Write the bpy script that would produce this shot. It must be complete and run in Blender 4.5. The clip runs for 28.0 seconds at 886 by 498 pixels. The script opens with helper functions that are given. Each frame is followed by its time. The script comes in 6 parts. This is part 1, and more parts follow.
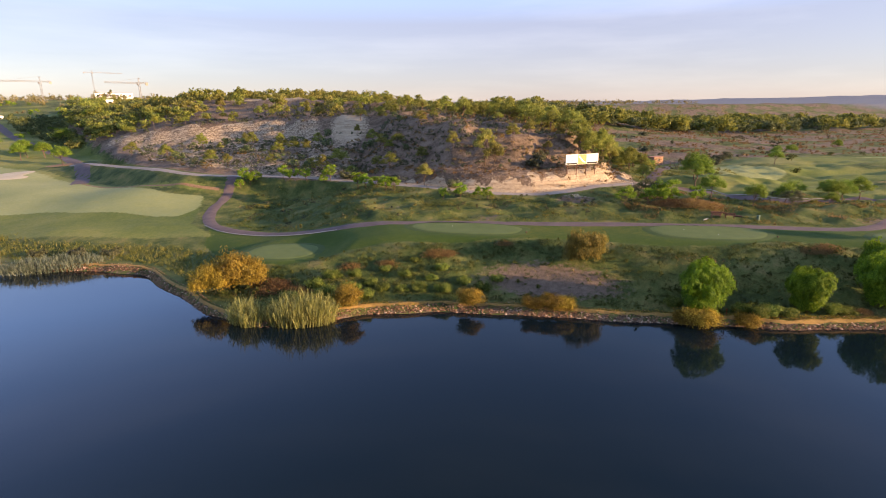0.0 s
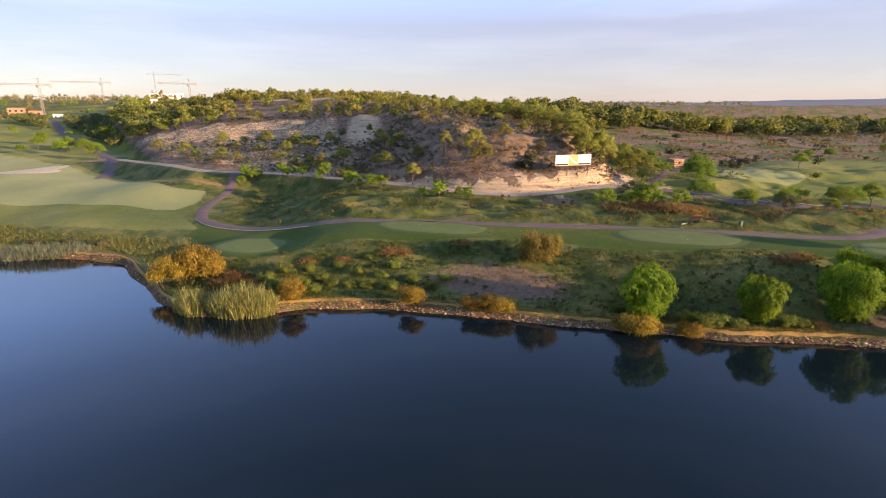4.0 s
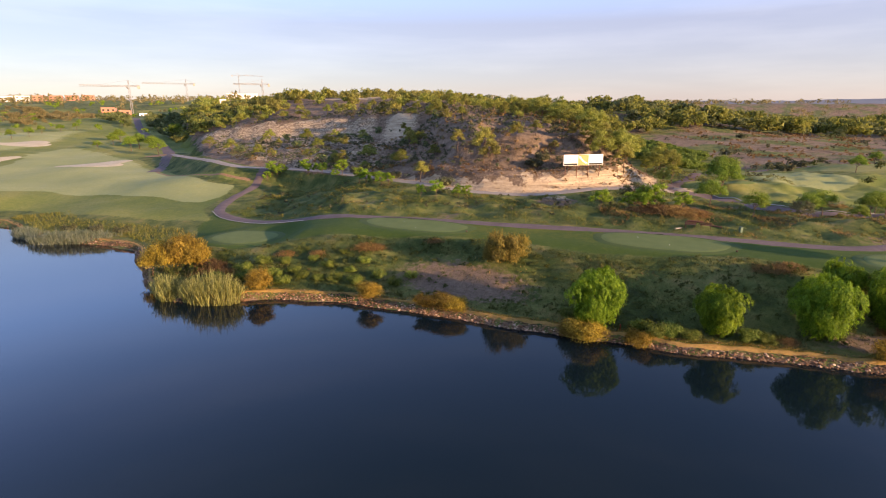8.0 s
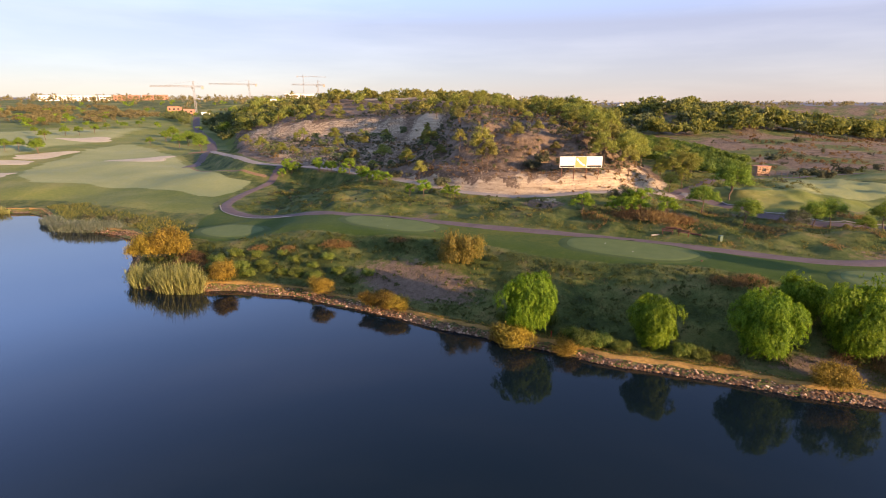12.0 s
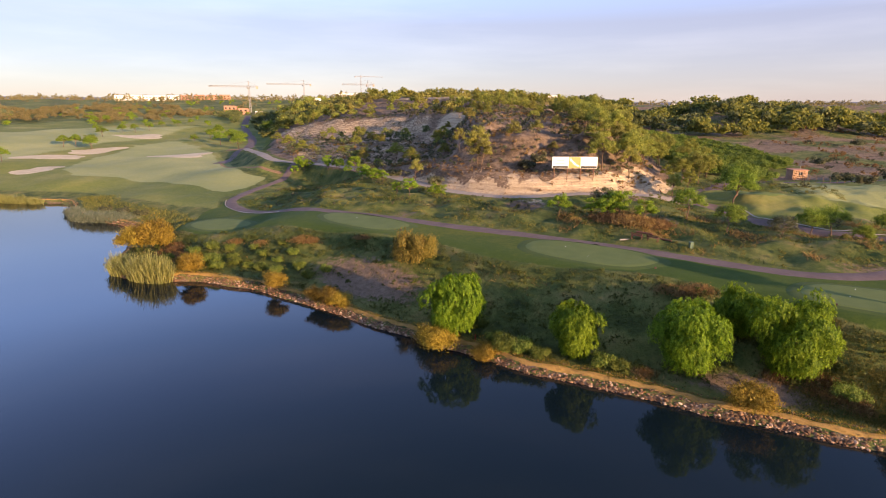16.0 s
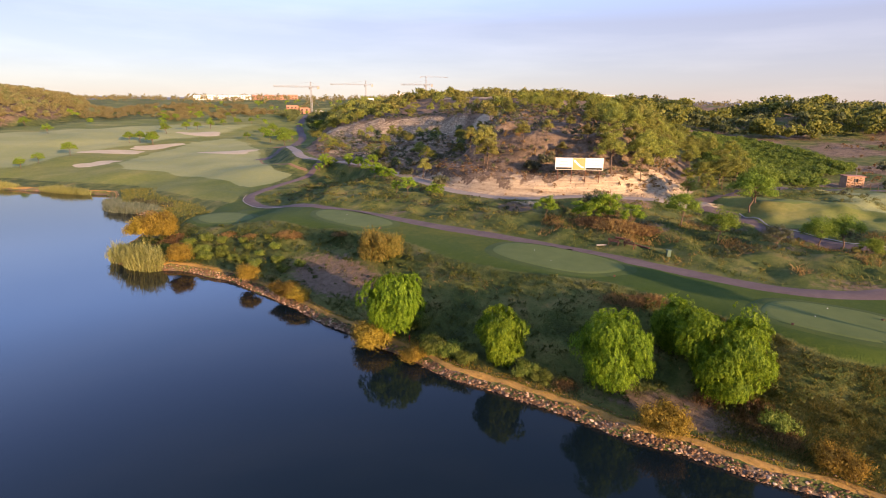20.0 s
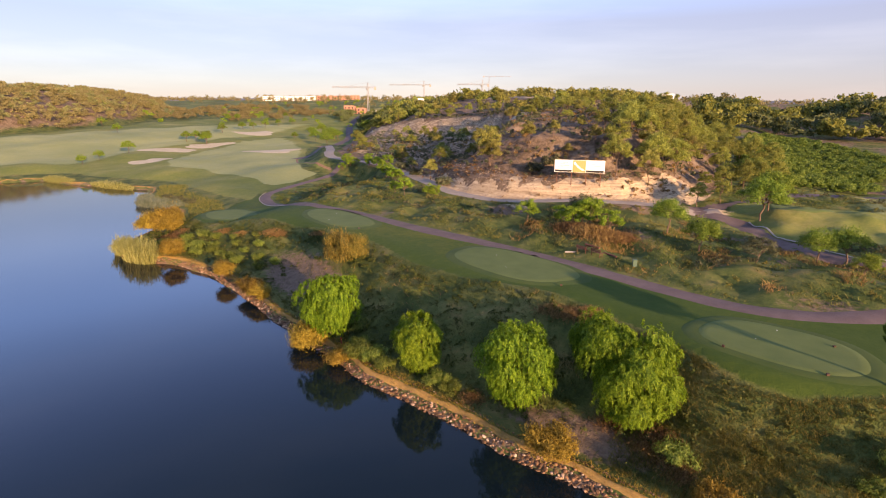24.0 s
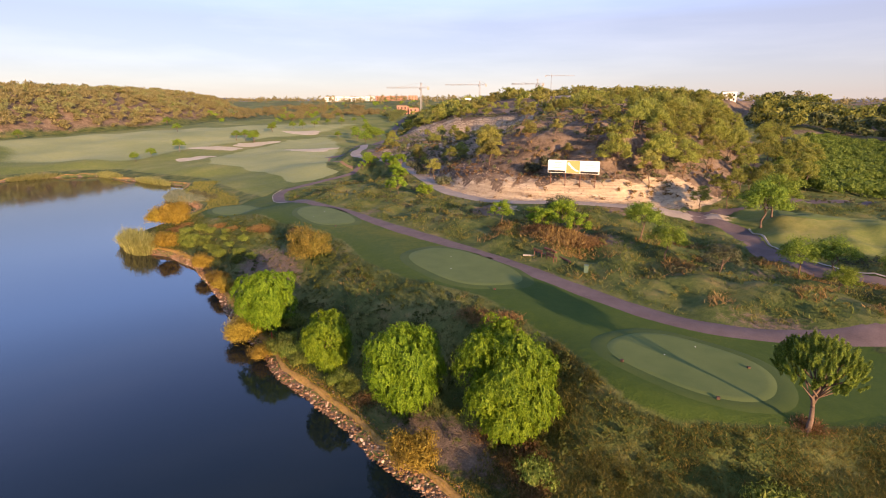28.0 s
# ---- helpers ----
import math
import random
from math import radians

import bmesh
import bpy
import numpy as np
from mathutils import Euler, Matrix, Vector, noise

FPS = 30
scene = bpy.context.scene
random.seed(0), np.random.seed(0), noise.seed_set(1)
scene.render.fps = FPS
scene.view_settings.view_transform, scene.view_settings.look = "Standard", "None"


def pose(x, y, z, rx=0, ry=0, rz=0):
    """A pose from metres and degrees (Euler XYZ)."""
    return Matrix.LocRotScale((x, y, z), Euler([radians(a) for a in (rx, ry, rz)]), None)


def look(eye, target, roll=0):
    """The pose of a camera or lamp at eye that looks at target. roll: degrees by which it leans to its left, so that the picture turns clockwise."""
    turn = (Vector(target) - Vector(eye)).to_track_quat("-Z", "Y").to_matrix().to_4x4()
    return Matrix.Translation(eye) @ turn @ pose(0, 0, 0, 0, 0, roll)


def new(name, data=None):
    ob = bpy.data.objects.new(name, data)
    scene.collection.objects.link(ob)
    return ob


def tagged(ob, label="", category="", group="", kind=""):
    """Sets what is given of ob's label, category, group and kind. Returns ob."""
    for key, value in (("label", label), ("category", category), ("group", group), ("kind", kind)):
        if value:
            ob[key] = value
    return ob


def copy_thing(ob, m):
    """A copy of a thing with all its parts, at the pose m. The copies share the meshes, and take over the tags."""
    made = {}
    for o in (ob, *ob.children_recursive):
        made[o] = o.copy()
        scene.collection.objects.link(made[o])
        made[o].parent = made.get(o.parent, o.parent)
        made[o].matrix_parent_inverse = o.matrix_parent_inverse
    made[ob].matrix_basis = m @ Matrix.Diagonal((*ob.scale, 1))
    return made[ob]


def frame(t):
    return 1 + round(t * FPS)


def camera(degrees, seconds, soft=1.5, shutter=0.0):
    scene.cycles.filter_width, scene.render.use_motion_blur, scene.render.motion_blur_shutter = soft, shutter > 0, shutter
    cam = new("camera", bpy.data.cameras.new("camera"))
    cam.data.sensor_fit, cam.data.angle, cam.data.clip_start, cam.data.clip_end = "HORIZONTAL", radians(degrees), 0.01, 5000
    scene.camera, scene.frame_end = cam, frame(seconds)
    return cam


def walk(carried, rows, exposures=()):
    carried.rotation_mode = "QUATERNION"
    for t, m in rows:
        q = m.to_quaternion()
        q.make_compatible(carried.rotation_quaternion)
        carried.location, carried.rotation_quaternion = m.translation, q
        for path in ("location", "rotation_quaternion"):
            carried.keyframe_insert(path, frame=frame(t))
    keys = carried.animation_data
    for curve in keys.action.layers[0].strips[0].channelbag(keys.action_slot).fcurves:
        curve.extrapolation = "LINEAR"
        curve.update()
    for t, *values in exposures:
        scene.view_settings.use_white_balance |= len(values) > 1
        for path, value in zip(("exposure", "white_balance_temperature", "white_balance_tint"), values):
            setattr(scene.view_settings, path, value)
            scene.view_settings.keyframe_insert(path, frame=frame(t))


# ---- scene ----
cam = camera(79.96, 28.0, 1.0)
PATH = [
    (0.0, 0.00, -0.00, 27.07, -13.04, -14.94, -0.28),
    (1.0, 3.37, -0.71, 26.95, -11.55, -14.89, -0.18),
    (2.0, 6.80, -1.39, 26.84, -10.21, -14.84, -0.11),
    (3.0, 10.32, -2.02, 26.74, -9.07, -14.82, -0.06),
    (3.5, 12.14, -2.31, 26.69, -8.55, -14.82, -0.06),
    (5.5, 19.67, -3.24, 26.54, -4.83, -14.85, -0.10),
    (6.0, 21.60, -3.41, 26.51, -3.77, -14.86, -0.12),
    (7.0, 25.46, -3.67, 26.45, -2.00, -14.88, -0.15),
    (8.0, 29.30, -3.80, 26.41, 0.00, -14.89, -0.14),
    (9.0, 33.09, -3.79, 26.37, 2.03, -14.88, -0.08),
    (10.0, 36.83, -3.64, 26.33, 3.43, -14.86, 0.00),
    (11.0, 40.55, -3.34, 26.30, 4.96, -14.84, 0.08),
    (12.0, 44.26, -2.89, 26.27, 6.55, -14.83, 0.14),
    (12.5, 46.12, -2.62, 26.25, 7.19, -14.83, 0.16),
    (14.5, 53.42, -1.19, 26.17, 10.40, -14.85, 0.20),
    (15.0, 55.21, -0.76, 26.15, 11.29, -14.86, 0.21),
    (16.0, 58.73, 0.18, 26.09, 12.81, -14.88, 0.23),
    (17.0, 62.16, 1.22, 26.04, 14.49, -14.89, 0.27),
    (18.0, 65.48, 2.35, 25.97, 16.26, -14.89, 0.32),
    (19.0, 68.71, 3.59, 25.92, 18.08, -14.90, 0.37),
    (20.0, 71.90, 4.95, 25.90, 19.98, -14.90, 0.40),
    (21.0, 75.07, 6.45, 25.93, 22.02, -14.91, 0.39),
    (21.5, 76.64, 7.25, 25.95, 22.78, -14.92, 0.37),
    (23.5, 82.85, 10.74, 26.07, 26.22, -14.95, 0.27),
    (24.0, 84.38, 11.67, 26.10, 27.09, -14.96, 0.24),
    (25.0, 87.40, 13.61, 26.11, 28.65, -14.97, 0.18),
    (26.0, 90.37, 15.63, 26.07, 30.41, -14.97, 0.13),
    (27.0, 93.31, 17.70, 25.99, 32.25, -14.97, 0.10),
    (28.0, 96.22, 19.80, 25.89, 34.00, -14.97, 0.07),
]
walk(cam, [(t, pose(x, y, z, 90, 0, yaw) @ pose(0, 0, 0, pitch, 0, 0) @ pose(0, 0, 0, 0, 0, roll)) for t, x, y, z, yaw, pitch, roll in PATH], exposures=[(0.0, 1.48, 6780, 16), (28.0, 1.35, 6800, 22)])

# ---------------------------------------------------------------- light
SUN_TURN, SUN_UP = 60.0, 10.0
world = bpy.data.worlds.new("world")
scene.world = world
world.use_nodes = True
wn, wl = world.node_tree.nodes, world.node_tree.links
sky = wn.new("ShaderNodeTexSky")
sky.sky_type = "NISHITA"
sky.sun_disc = False
sky.sun_elevation, sky.sun_rotation = radians(SUN_UP), radians(180 - SUN_TURN)
sky.air_density, sky.dust_density, sky.ozone_density, sky.altitude = 1.0, 0.4, 3.0, 60
wn["Background"].inputs["Strength"].default_value = 1.0
# clear sky under a thin veil with faint cirrus streaks
veil_map = wn.new("ShaderNodeMapping")
veil_map.inputs["Scale"].default_value = (1.0, 1.6, 9.0)
wl.new(wn.new("ShaderNodeTexCoord").outputs["Generated"], veil_map.inputs["Vector"])
cirrus = wn.new("ShaderNodeTexNoise")
cirrus.inputs["Scale"].default_value, cirrus.inputs["Detail"].default_value, cirrus.inputs["Roughness"].default_value = 1.7, 6, 0.55
wl.new(veil_map.outputs["Vector"], cirrus.inputs["Vector"])
height_of = wn.new("ShaderNodeSeparateXYZ")
wl.new(veil_map.inputs["Vector"].links[0].from_socket, height_of.inputs["Vector"])
tones = wn.new("ShaderNodeValToRGB")
for at, tone in ((0.0, (0.150, 0.122, 0.142)), (0.14, (0.136, 0.123, 0.168)), (0.21, (0.165, 0.23, 0.41)), (0.3, (0.148, 0.25, 0.52)), (0.45, (0.10, 0.16, 0.36)), (0.66, (0.050, 0.078, 0.15)), (0.8, (0.18, 0.23, 0.35)), (1.0, (0.21, 0.265, 0.40))):
    if at in (0.0, 1.0):
        stop = tones.color_ramp.elements[0 if at == 0.0 else len(tones.color_ramp.elements) - 1]
    else:
        stop = tones.color_ramp.elements.new(at)
    stop.position, stop.color = at, (*tone, 1)
wl.new(height_of.outputs["Z"], tones.inputs["Fac"])
# the clear upper sky is darkest at right angles to the sun
sun_way = wn.new("ShaderNodeVectorMath")
sun_way.operation = "DOT_PRODUCT"
sun_way.inputs[1].default_value = (math.sin(radians(SUN_TURN)), -math.cos(radians(SUN_TURN)), 0.0)
wl.new(veil_map.inputs["Vector"].links[0].from_socket, sun_way.inputs[0])
square = wn.new("ShaderNodeMath")
square.operation = "MULTIPLY"
wl.new(sun_way.outputs["Value"], square.inputs[0])
wl.new(sun_way.outputs["Value"], square.inputs[1])
lobe = wn.new("ShaderNodeMath")
lobe.operation, lobe.inputs[1].default_value, lobe.inputs[2].default_value = "MULTIPLY_ADD", 1.25, 0.58
wl.new(square.outputs["Value"], lobe.inputs[0])
aloft = wn.new("ShaderNodeMapRange")
aloft.inputs["From Min"].default_value, aloft.inputs["From Max"].default_value = 0.17, 0.32
wl.new(height_of.outputs["Z"], aloft.inputs["Value"])
share = wn.new("ShaderNodeMix")
share.inputs[2].default_value = 1.0
wl.new(aloft.outputs["Result"], share.inputs[0])
wl.new(lobe.outputs["Value"], share.inputs[3])
phase = wn.new("ShaderNodeVectorMath")
phase.operation = "SCALE"
wl.new(tones.outputs["Color"], phase.inputs[0])
wl.new(share.outputs[0], phase.inputs["Scale"])
wisps = wn.new("ShaderNodeValToRGB")
wisps.color_ramp.elements[0].position, wisps.color_ramp.elements[0].color = 0.45, (0, 0, 0, 1)
wisps.color_ramp.elements[1].position, wisps.color_ramp.elements[1].color = 0.72, (0.045, 0.042, 0.035, 1)
wl.new(cirrus.outputs["Fac"], wisps.inputs["Fac"])
veil = wn.new("ShaderNodeVectorMath")
veil.operation = "ADD"
wl.new(phase.outputs["Vector"], veil.inputs[0])
wl.new(wisps.outputs["Color"], veil.inputs[1])
dim = wn.new("ShaderNodeVectorMath")
dim.operation = "SCALE"
dim.inputs["Scale"].default_value = 0.042
wl.new(sky.outputs["Color"], dim.inputs[0])
both = wn.new("ShaderNodeVectorMath")
both.operation = "ADD"
wl.new(dim.outputs["Vector"], both.inputs[0])
wl.new(veil.outputs["Vector"], both.inputs[1])
wl.new(both.outputs["Vector"], wn["Background"].inputs["Color"])
sun = new("sun", bpy.data.lights.new("sun", "SUN"))
sun.data.energy, sun.data.angle, sun.data.color = 5.0, radians(0.6), (1.0, 0.70, 0.40)
to_sun = Vector((math.sin(radians(SUN_TURN)) * math.cos(radians(SUN_UP)), -math.cos(radians(SUN_TURN)) * math.cos(radians(SUN_UP)), math.sin(radians(SUN_UP))))
sun.matrix_world = look(to_sun * 300, (0, 0, 0))


# ---------------------------------------------------------------- materials
def nodes_of(name):
    m = bpy.data.materials.new(name)
    m.use_nodes = True
    return m, m.node_tree.nodes, m.node_tree.links, m.node_tree.nodes["Principled BSDF"]


def noise_node(n, l, scale, detail=4.0, rough=0.6, vec=None):
    t = n.new("ShaderNodeTexNoise")
    t.inputs["Scale"].default_value, t.inputs["Detail"].default_value, t.inputs["Roughness"].default_value = scale, detail, rough
    if vec:
        l.new(vec, t.inputs["Vector"])
    return t.outputs["Fac"]


def ramp(n, l, fac, stops):
    r = n.new("ShaderNodeValToRGB")
    while len(r.color_ramp.elements) < len(stops):
        r.color_ramp.elements.new(0.5)
    for e, (p, c) in zip(r.color_ramp.elements, stops):
        e.position, e.color = p, (*c, 1)
    l.new(fac, r.inputs["Fac"])
    return r.outputs["Color"]


def mixc(n, l, fac, a, b, mode="MIX"):
    m = n.new("ShaderNodeMix")
    m.data_type, m.blend_type = "RGBA", mode
    for sock, v in ((m.inputs[0], fac), (m.inputs[6], a), (m.inputs[7], b)):
        if isinstance(v, (int, float)):
            sock.default_value = v
        elif isinstance(v, tuple):
            sock.default_value = (*v, 1)
        else:
            l.new(v, sock)
    return m.outputs[2]


def maths(n, l, op, a, b=0.0):
    m = n.new("ShaderNodeMath")
    m.operation = op
    for sock, v in ((m.inputs[0], a), (m.inputs[1], b)):
        if isinstance(v, (int, float)):
            sock.default_value = v
        else:
            l.new(v, sock)
    return m.outputs[0]


def bump(n, l, bsdf, fac, strength, distance):
    b = n.new("ShaderNodeBump")
    b.inputs["Strength"].default_value, b.inputs["Distance"].default_value = strength, distance
    l.new(fac, b.inputs["Height"])
    l.new(b.outputs["Normal"], bsdf.inputs["Normal"])


def surface(name, dark, light, scale=2.0, fine=18.0, rough=0.85, relief=0.03, metal=0.0, random_tone=0.0):
    """A two-scale mottled surface."""
    m, n, l, p = nodes_of(name)
    pos = n.new("ShaderNodeTexCoord").outputs["Object"]
    big, small = noise_node(n, l, scale, 5, 0.6, pos), noise_node(n, l, fine, 3, 0.6, pos)
    f = maths(n, l, "ADD", maths(n, l, "MULTIPLY", big, 0.62), maths(n, l, "MULTIPLY", small, 0.38))
    c = ramp(n, l, f, [(0.3, dark), (0.7, light)])
    if random_tone:
        info = n.new("ShaderNodeObjectInfo")
        v = maths(n, l, "ADD", maths(n, l, "MULTIPLY", info.outputs["Random"], 2 * random_tone), 1 - random_tone)
        h = n.new("ShaderNodeHueSaturation")
        l.new(v, h.inputs["Value"])
        l.new(c, h.inputs["Color"])
        c = h.outputs["Color"]
    l.new(c, p.inputs["Base Color"])
    p.inputs["Roughness"].default_value, p.inputs["Metallic"].default_value = rough, metal
    p.inputs["Specular IOR Level"].default_value = 0.25
    bump(n, l, p, f, 0.6, relief)
    return m


def foliage(name, dark, mid, light, tone=0.18, glow=0.35):
    """Leaves that vary leaf by leaf and plant by plant, and let some light through."""
    m, n, l, p = nodes_of(name)
    geo, info = n.new("ShaderNodeNewGeometry"), n.new("ShaderNodeObjectInfo")
    pos = n.new("ShaderNodeTexCoord").outputs["Object"]
    f = maths(n, l, "ADD", maths(n, l, "MULTIPLY", geo.outputs["Random Per Island"], 0.55), maths(n, l, "MULTIPLY", noise_node(n, l, 0.9, 2, 0.5, pos), 0.45))
    c = ramp(n, l, f, [(0.2, dark), (0.48, mid), (0.8, light)])
    h = n.new("ShaderNodeHueSaturation")
    l.new(maths(n, l, "ADD", maths(n, l, "MULTIPLY", info.outputs["Random"], 2 * tone), 1 - tone), h.inputs["Value"])
    l.new(maths(n, l, "ADD", maths(n, l, "MULTIPLY", info.outputs["Random"], 0.02), 0.492), h.inputs["Hue"])
    l.new(c, h.inputs["Color"])
    l.new(h.outputs["Color"], p.inputs["Base Color"])
    p.inputs["Roughness"].default_value = 0.6
    p.inputs["Specular IOR Level"].default_value = 0.2
    tr, mx = n.new("ShaderNodeBsdfTranslucent"), n.new("ShaderNodeMixShader")
    l.new(h.outputs["Color"], tr.inputs["Color"])
    mx.inputs["Fac"].default_value = glow
    l.new(p.outputs["BSDF"], mx.inputs[1])
    l.new(tr.outputs["BSDF"], mx.inputs[2])
    l.new(mx.outputs["Shader"], n["Material Output"].inputs["Surface"])
    return m


def ground_material():
    m, n, l, p = nodes_of("ground")
    pos = n.new("ShaderNodeTexCoord").outputs["Object"]

    def attr(name):
        a = n.new("ShaderNodeAttribute")
        a.attribute_name = name
        return a.outputs["Fac"]
    n1, n2, n3, n4 = (noise_node(n, l, s, 5, 0.62, pos) for s in (0.035, 0.22, 1.3, 6.0))
    fine = maths(n, l, "ADD", maths(n, l, "MULTIPLY", n3, 0.5), maths(n, l, "MULTIPLY", n4, 0.5))
    rough = ramp(n, l, maths(n, l, "ADD", maths(n, l, "MULTIPLY", n2, 0.68), maths(n, l, "MULTIPLY", fine, 0.32)),
                 [(0.36, (0.030, 0.042, 0.014)), (0.46, (0.066, 0.088, 0.022)), (0.56, (0.125, 0.13, 0.038)), (0.68, (0.215, 0.165, 0.066))])
    semi = ramp(n, l, maths(n, l, "ADD", maths(n, l, "MULTIPLY", n1, 0.6), maths(n, l, "MULTIPLY", fine, 0.4)), [(0.35, (0.029, 0.058, 0.008)), (0.52, (0.056, 0.084, 0.013)), (0.66, (0.125, 0.12, 0.018))])
    gold = ramp(n, l, maths(n, l, "ADD", maths(n, l, "MULTIPLY", n1, 0.6), maths(n, l, "MULTIPLY", fine, 0.4)), [(0.36, (0.075, 0.105, 0.02)), (0.5, (0.15, 0.165, 0.04)), (0.64, (0.27, 0.235, 0.075))])
    mown = ramp(n, l, maths(n, l, "ADD", maths(n, l, "MULTIPLY", n1, 0.5), maths(n, l, "MULTIPLY", fine, 0.5)), [(0.3, (0.18, 0.205, 0.075)), (0.5, (0.25, 0.26, 0.105)), (0.7, (0.36, 0.345, 0.15))])
    soil = ramp(n, l, fine, [(0.3, (0.092, 0.062, 0.042)), (0.7, (0.225, 0.162, 0.113))])
    scrub = ramp(n, l, maths(n, l, "ADD", maths(n, l, "MULTIPLY", n2, 0.35), maths(n, l, "MULTIPLY", fine, 0.65)),
                 [(0.36, (0.045, 0.035, 0.02)), (0.46, (0.12, 0.082, 0.052)), (0.56, (0.22, 0.155, 0.105)), (0.7, (0.35, 0.265, 0.19))])
    layers = n.new("ShaderNodeMapping")
    layers.inputs["Scale"].default_value = (0.12, 0.12, 2.6)
    l.new(pos, layers.inputs["Vector"])
    strata = noise_node(n, l, 1.0, 5, 0.65, layers.outputs["Vector"])
    pale = ramp(n, l, maths(n, l, "ADD", maths(n, l, "MULTIPLY", fine, 0.45), maths(n, l, "MULTIPLY", strata, 0.55)), [(0.36, (0.20, 0.135, 0.08)), (0.48, (0.38, 0.285, 0.18)), (0.62, (0.54, 0.43, 0.285))])
    c = rough
    jit = maths(n, l, "MULTIPLY", maths(n, l, "SUBTRACT", n3, 0.5), 0.9)
    # the last layer paints distance haze into the ground colour
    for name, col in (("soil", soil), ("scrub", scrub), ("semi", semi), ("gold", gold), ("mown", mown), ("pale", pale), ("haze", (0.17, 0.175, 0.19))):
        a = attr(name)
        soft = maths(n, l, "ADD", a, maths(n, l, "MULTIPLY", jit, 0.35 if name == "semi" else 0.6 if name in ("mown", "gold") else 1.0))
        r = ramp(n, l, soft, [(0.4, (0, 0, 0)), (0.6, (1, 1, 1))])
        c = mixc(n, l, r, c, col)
    l.new(c, p.inputs["Base Color"])
    p.inputs["Roughness"].default_value = 0.92
    p.inputs["Specular IOR Level"].default_value = 0.15
    relief = maths(n, l, "MULTIPLY", fine, maths(n, l, "SUBTRACT", 1.0, maths(n, l, "MULTIPLY", maths(n, l, "MAXIMUM", attr("semi"), attr("gold")), 0.85)))
    bump(n, l, p, relief, 0.9, 0.35)
    return m


M_ground = ground_material()
M_path = surface("worn asphalt", (0.085, 0.060, 0.058), (0.16, 0.115, 0.108), 0.5, 9, 0.9, 0.01)
M_track = surface("pale gravel", (0.19, 0.155, 0.13), (0.33, 0.28, 0.235), 0.4, 6, 0.95, 0.03)
M_edge = surface("packed earth and dry grass", (0.15, 0.085, 0.045), (0.36, 0.22, 0.115), 2.5, 11, 0.95, 0.05)
M_verge = surface("dry golden verge", (0.18, 0.105, 0.032), (0.41, 0.25, 0.078), 2.5, 11, 0.95, 0.05)
M_kerb = surface("concrete kerb", (0.27, 0.235, 0.19), (0.40, 0.35, 0.29), 1, 10, 0.9, 0.01)
M_tee = surface("short mown turf", (0.075, 0.107, 0.027), (0.12, 0.148, 0.042), 0.35, 14, 0.9, 0.015)
M_collar = surface("mown collar turf", (0.036, 0.066, 0.011), (0.07, 0.092, 0.018), 0.35, 14, 0.9, 0.02)
M_sand = surface("bunker sand", (0.36, 0.29, 0.185), (0.53, 0.445, 0.31), 0.3, 3, 0.95, 0.04)


def stone_material():
    """Broken stones, each with a tone of its own."""
    m, n, l, p = nodes_of("quarry stone")
    pos = n.new("ShaderNodeTexCoord").outputs["Object"]
    geo, info = n.new("ShaderNodeNewGeometry"), n.new("ShaderNodeObjectInfo")
    each = maths(n, l, "FRACT", maths(n, l, "ADD", geo.outputs["Random Per Island"], info.outputs["Random"]))
    grain = noise_node(n, l, 7, 4, 0.6, pos)
    f = maths(n, l, "ADD", maths(n, l, "MULTIPLY", each, 0.75), maths(n, l, "MULTIPLY", grain, 0.25))
    l.new(ramp(n, l, f, [(0.08, (0.06, 0.032, 0.018)), (0.45, (0.15, 0.085, 0.045)), (0.72, (0.27, 0.145, 0.075)), (0.86, (0.46, 0.33, 0.23)), (0.95, (0.6, 0.52, 0.43))]), p.inputs["Base Color"])
    p.inputs["Roughness"].default_value = 0.9
    p.inputs["Specular IOR Level"].default_value = 0.25
    bump(n, l, p, grain, 0.6, 0.05)
    return m


M_stone = stone_material()
M_bark = surface("bark", (0.07, 0.045, 0.03), (0.20, 0.13, 0.085), 3, 16, 0.95, 0.05)
M_wood = surface("red stained wood", (0.11, 0.045, 0.028), (0.20, 0.09, 0.055), 2, 20, 0.8, 0.01)
M_stake = surface("red painted wood", (0.20, 0.02, 0.012), (0.34, 0.04, 0.022), 3, 20, 0.6, 0.01)
M_crate = surface("dark weathered wood", (0.045, 0.026, 0.018), (0.10, 0.058, 0.038), 2, 20, 0.85, 0.01)
M_brick = surface("hut stone and brick", (0.26, 0.15, 0.09), (0.46, 0.29, 0.19), 1.5, 9, 0.9, 0.04)
M_render = surface("terracotta render", (0.34, 0.165, 0.11), (0.44, 0.23, 0.155), 0.4, 4, 0.9, 0.02)
M_white = surface("white render", (0.70, 0.67, 0.62), (0.80, 0.78, 0.74), 0.4, 4, 0.85, 0.01)
M_dark = surface("dark opening", (0.02, 0.02, 0.02), (0.04, 0.035, 0.03), 1, 5, 0.6, 0.0)
M_steel = surface("painted crane steel", (0.26, 0.245, 0.23), (0.34, 0.325, 0.31), 1, 8, 0.5, 0.0)
M_panel = surface("white printed panel", (0.76, 0.72, 0.64), (0.82, 0.78, 0.71), 0.5, 5, 0.6, 0.0)
M_gold = surface("ochre printed panel", (0.46, 0.29, 0.10), (0.52, 0.34, 0.13), 0.6, 5, 0.6, 0.0)
M_pink = surface("pale red print", (0.55, 0.30, 0.26), (0.62, 0.38, 0.32), 1, 8, 0.6, 0.0)
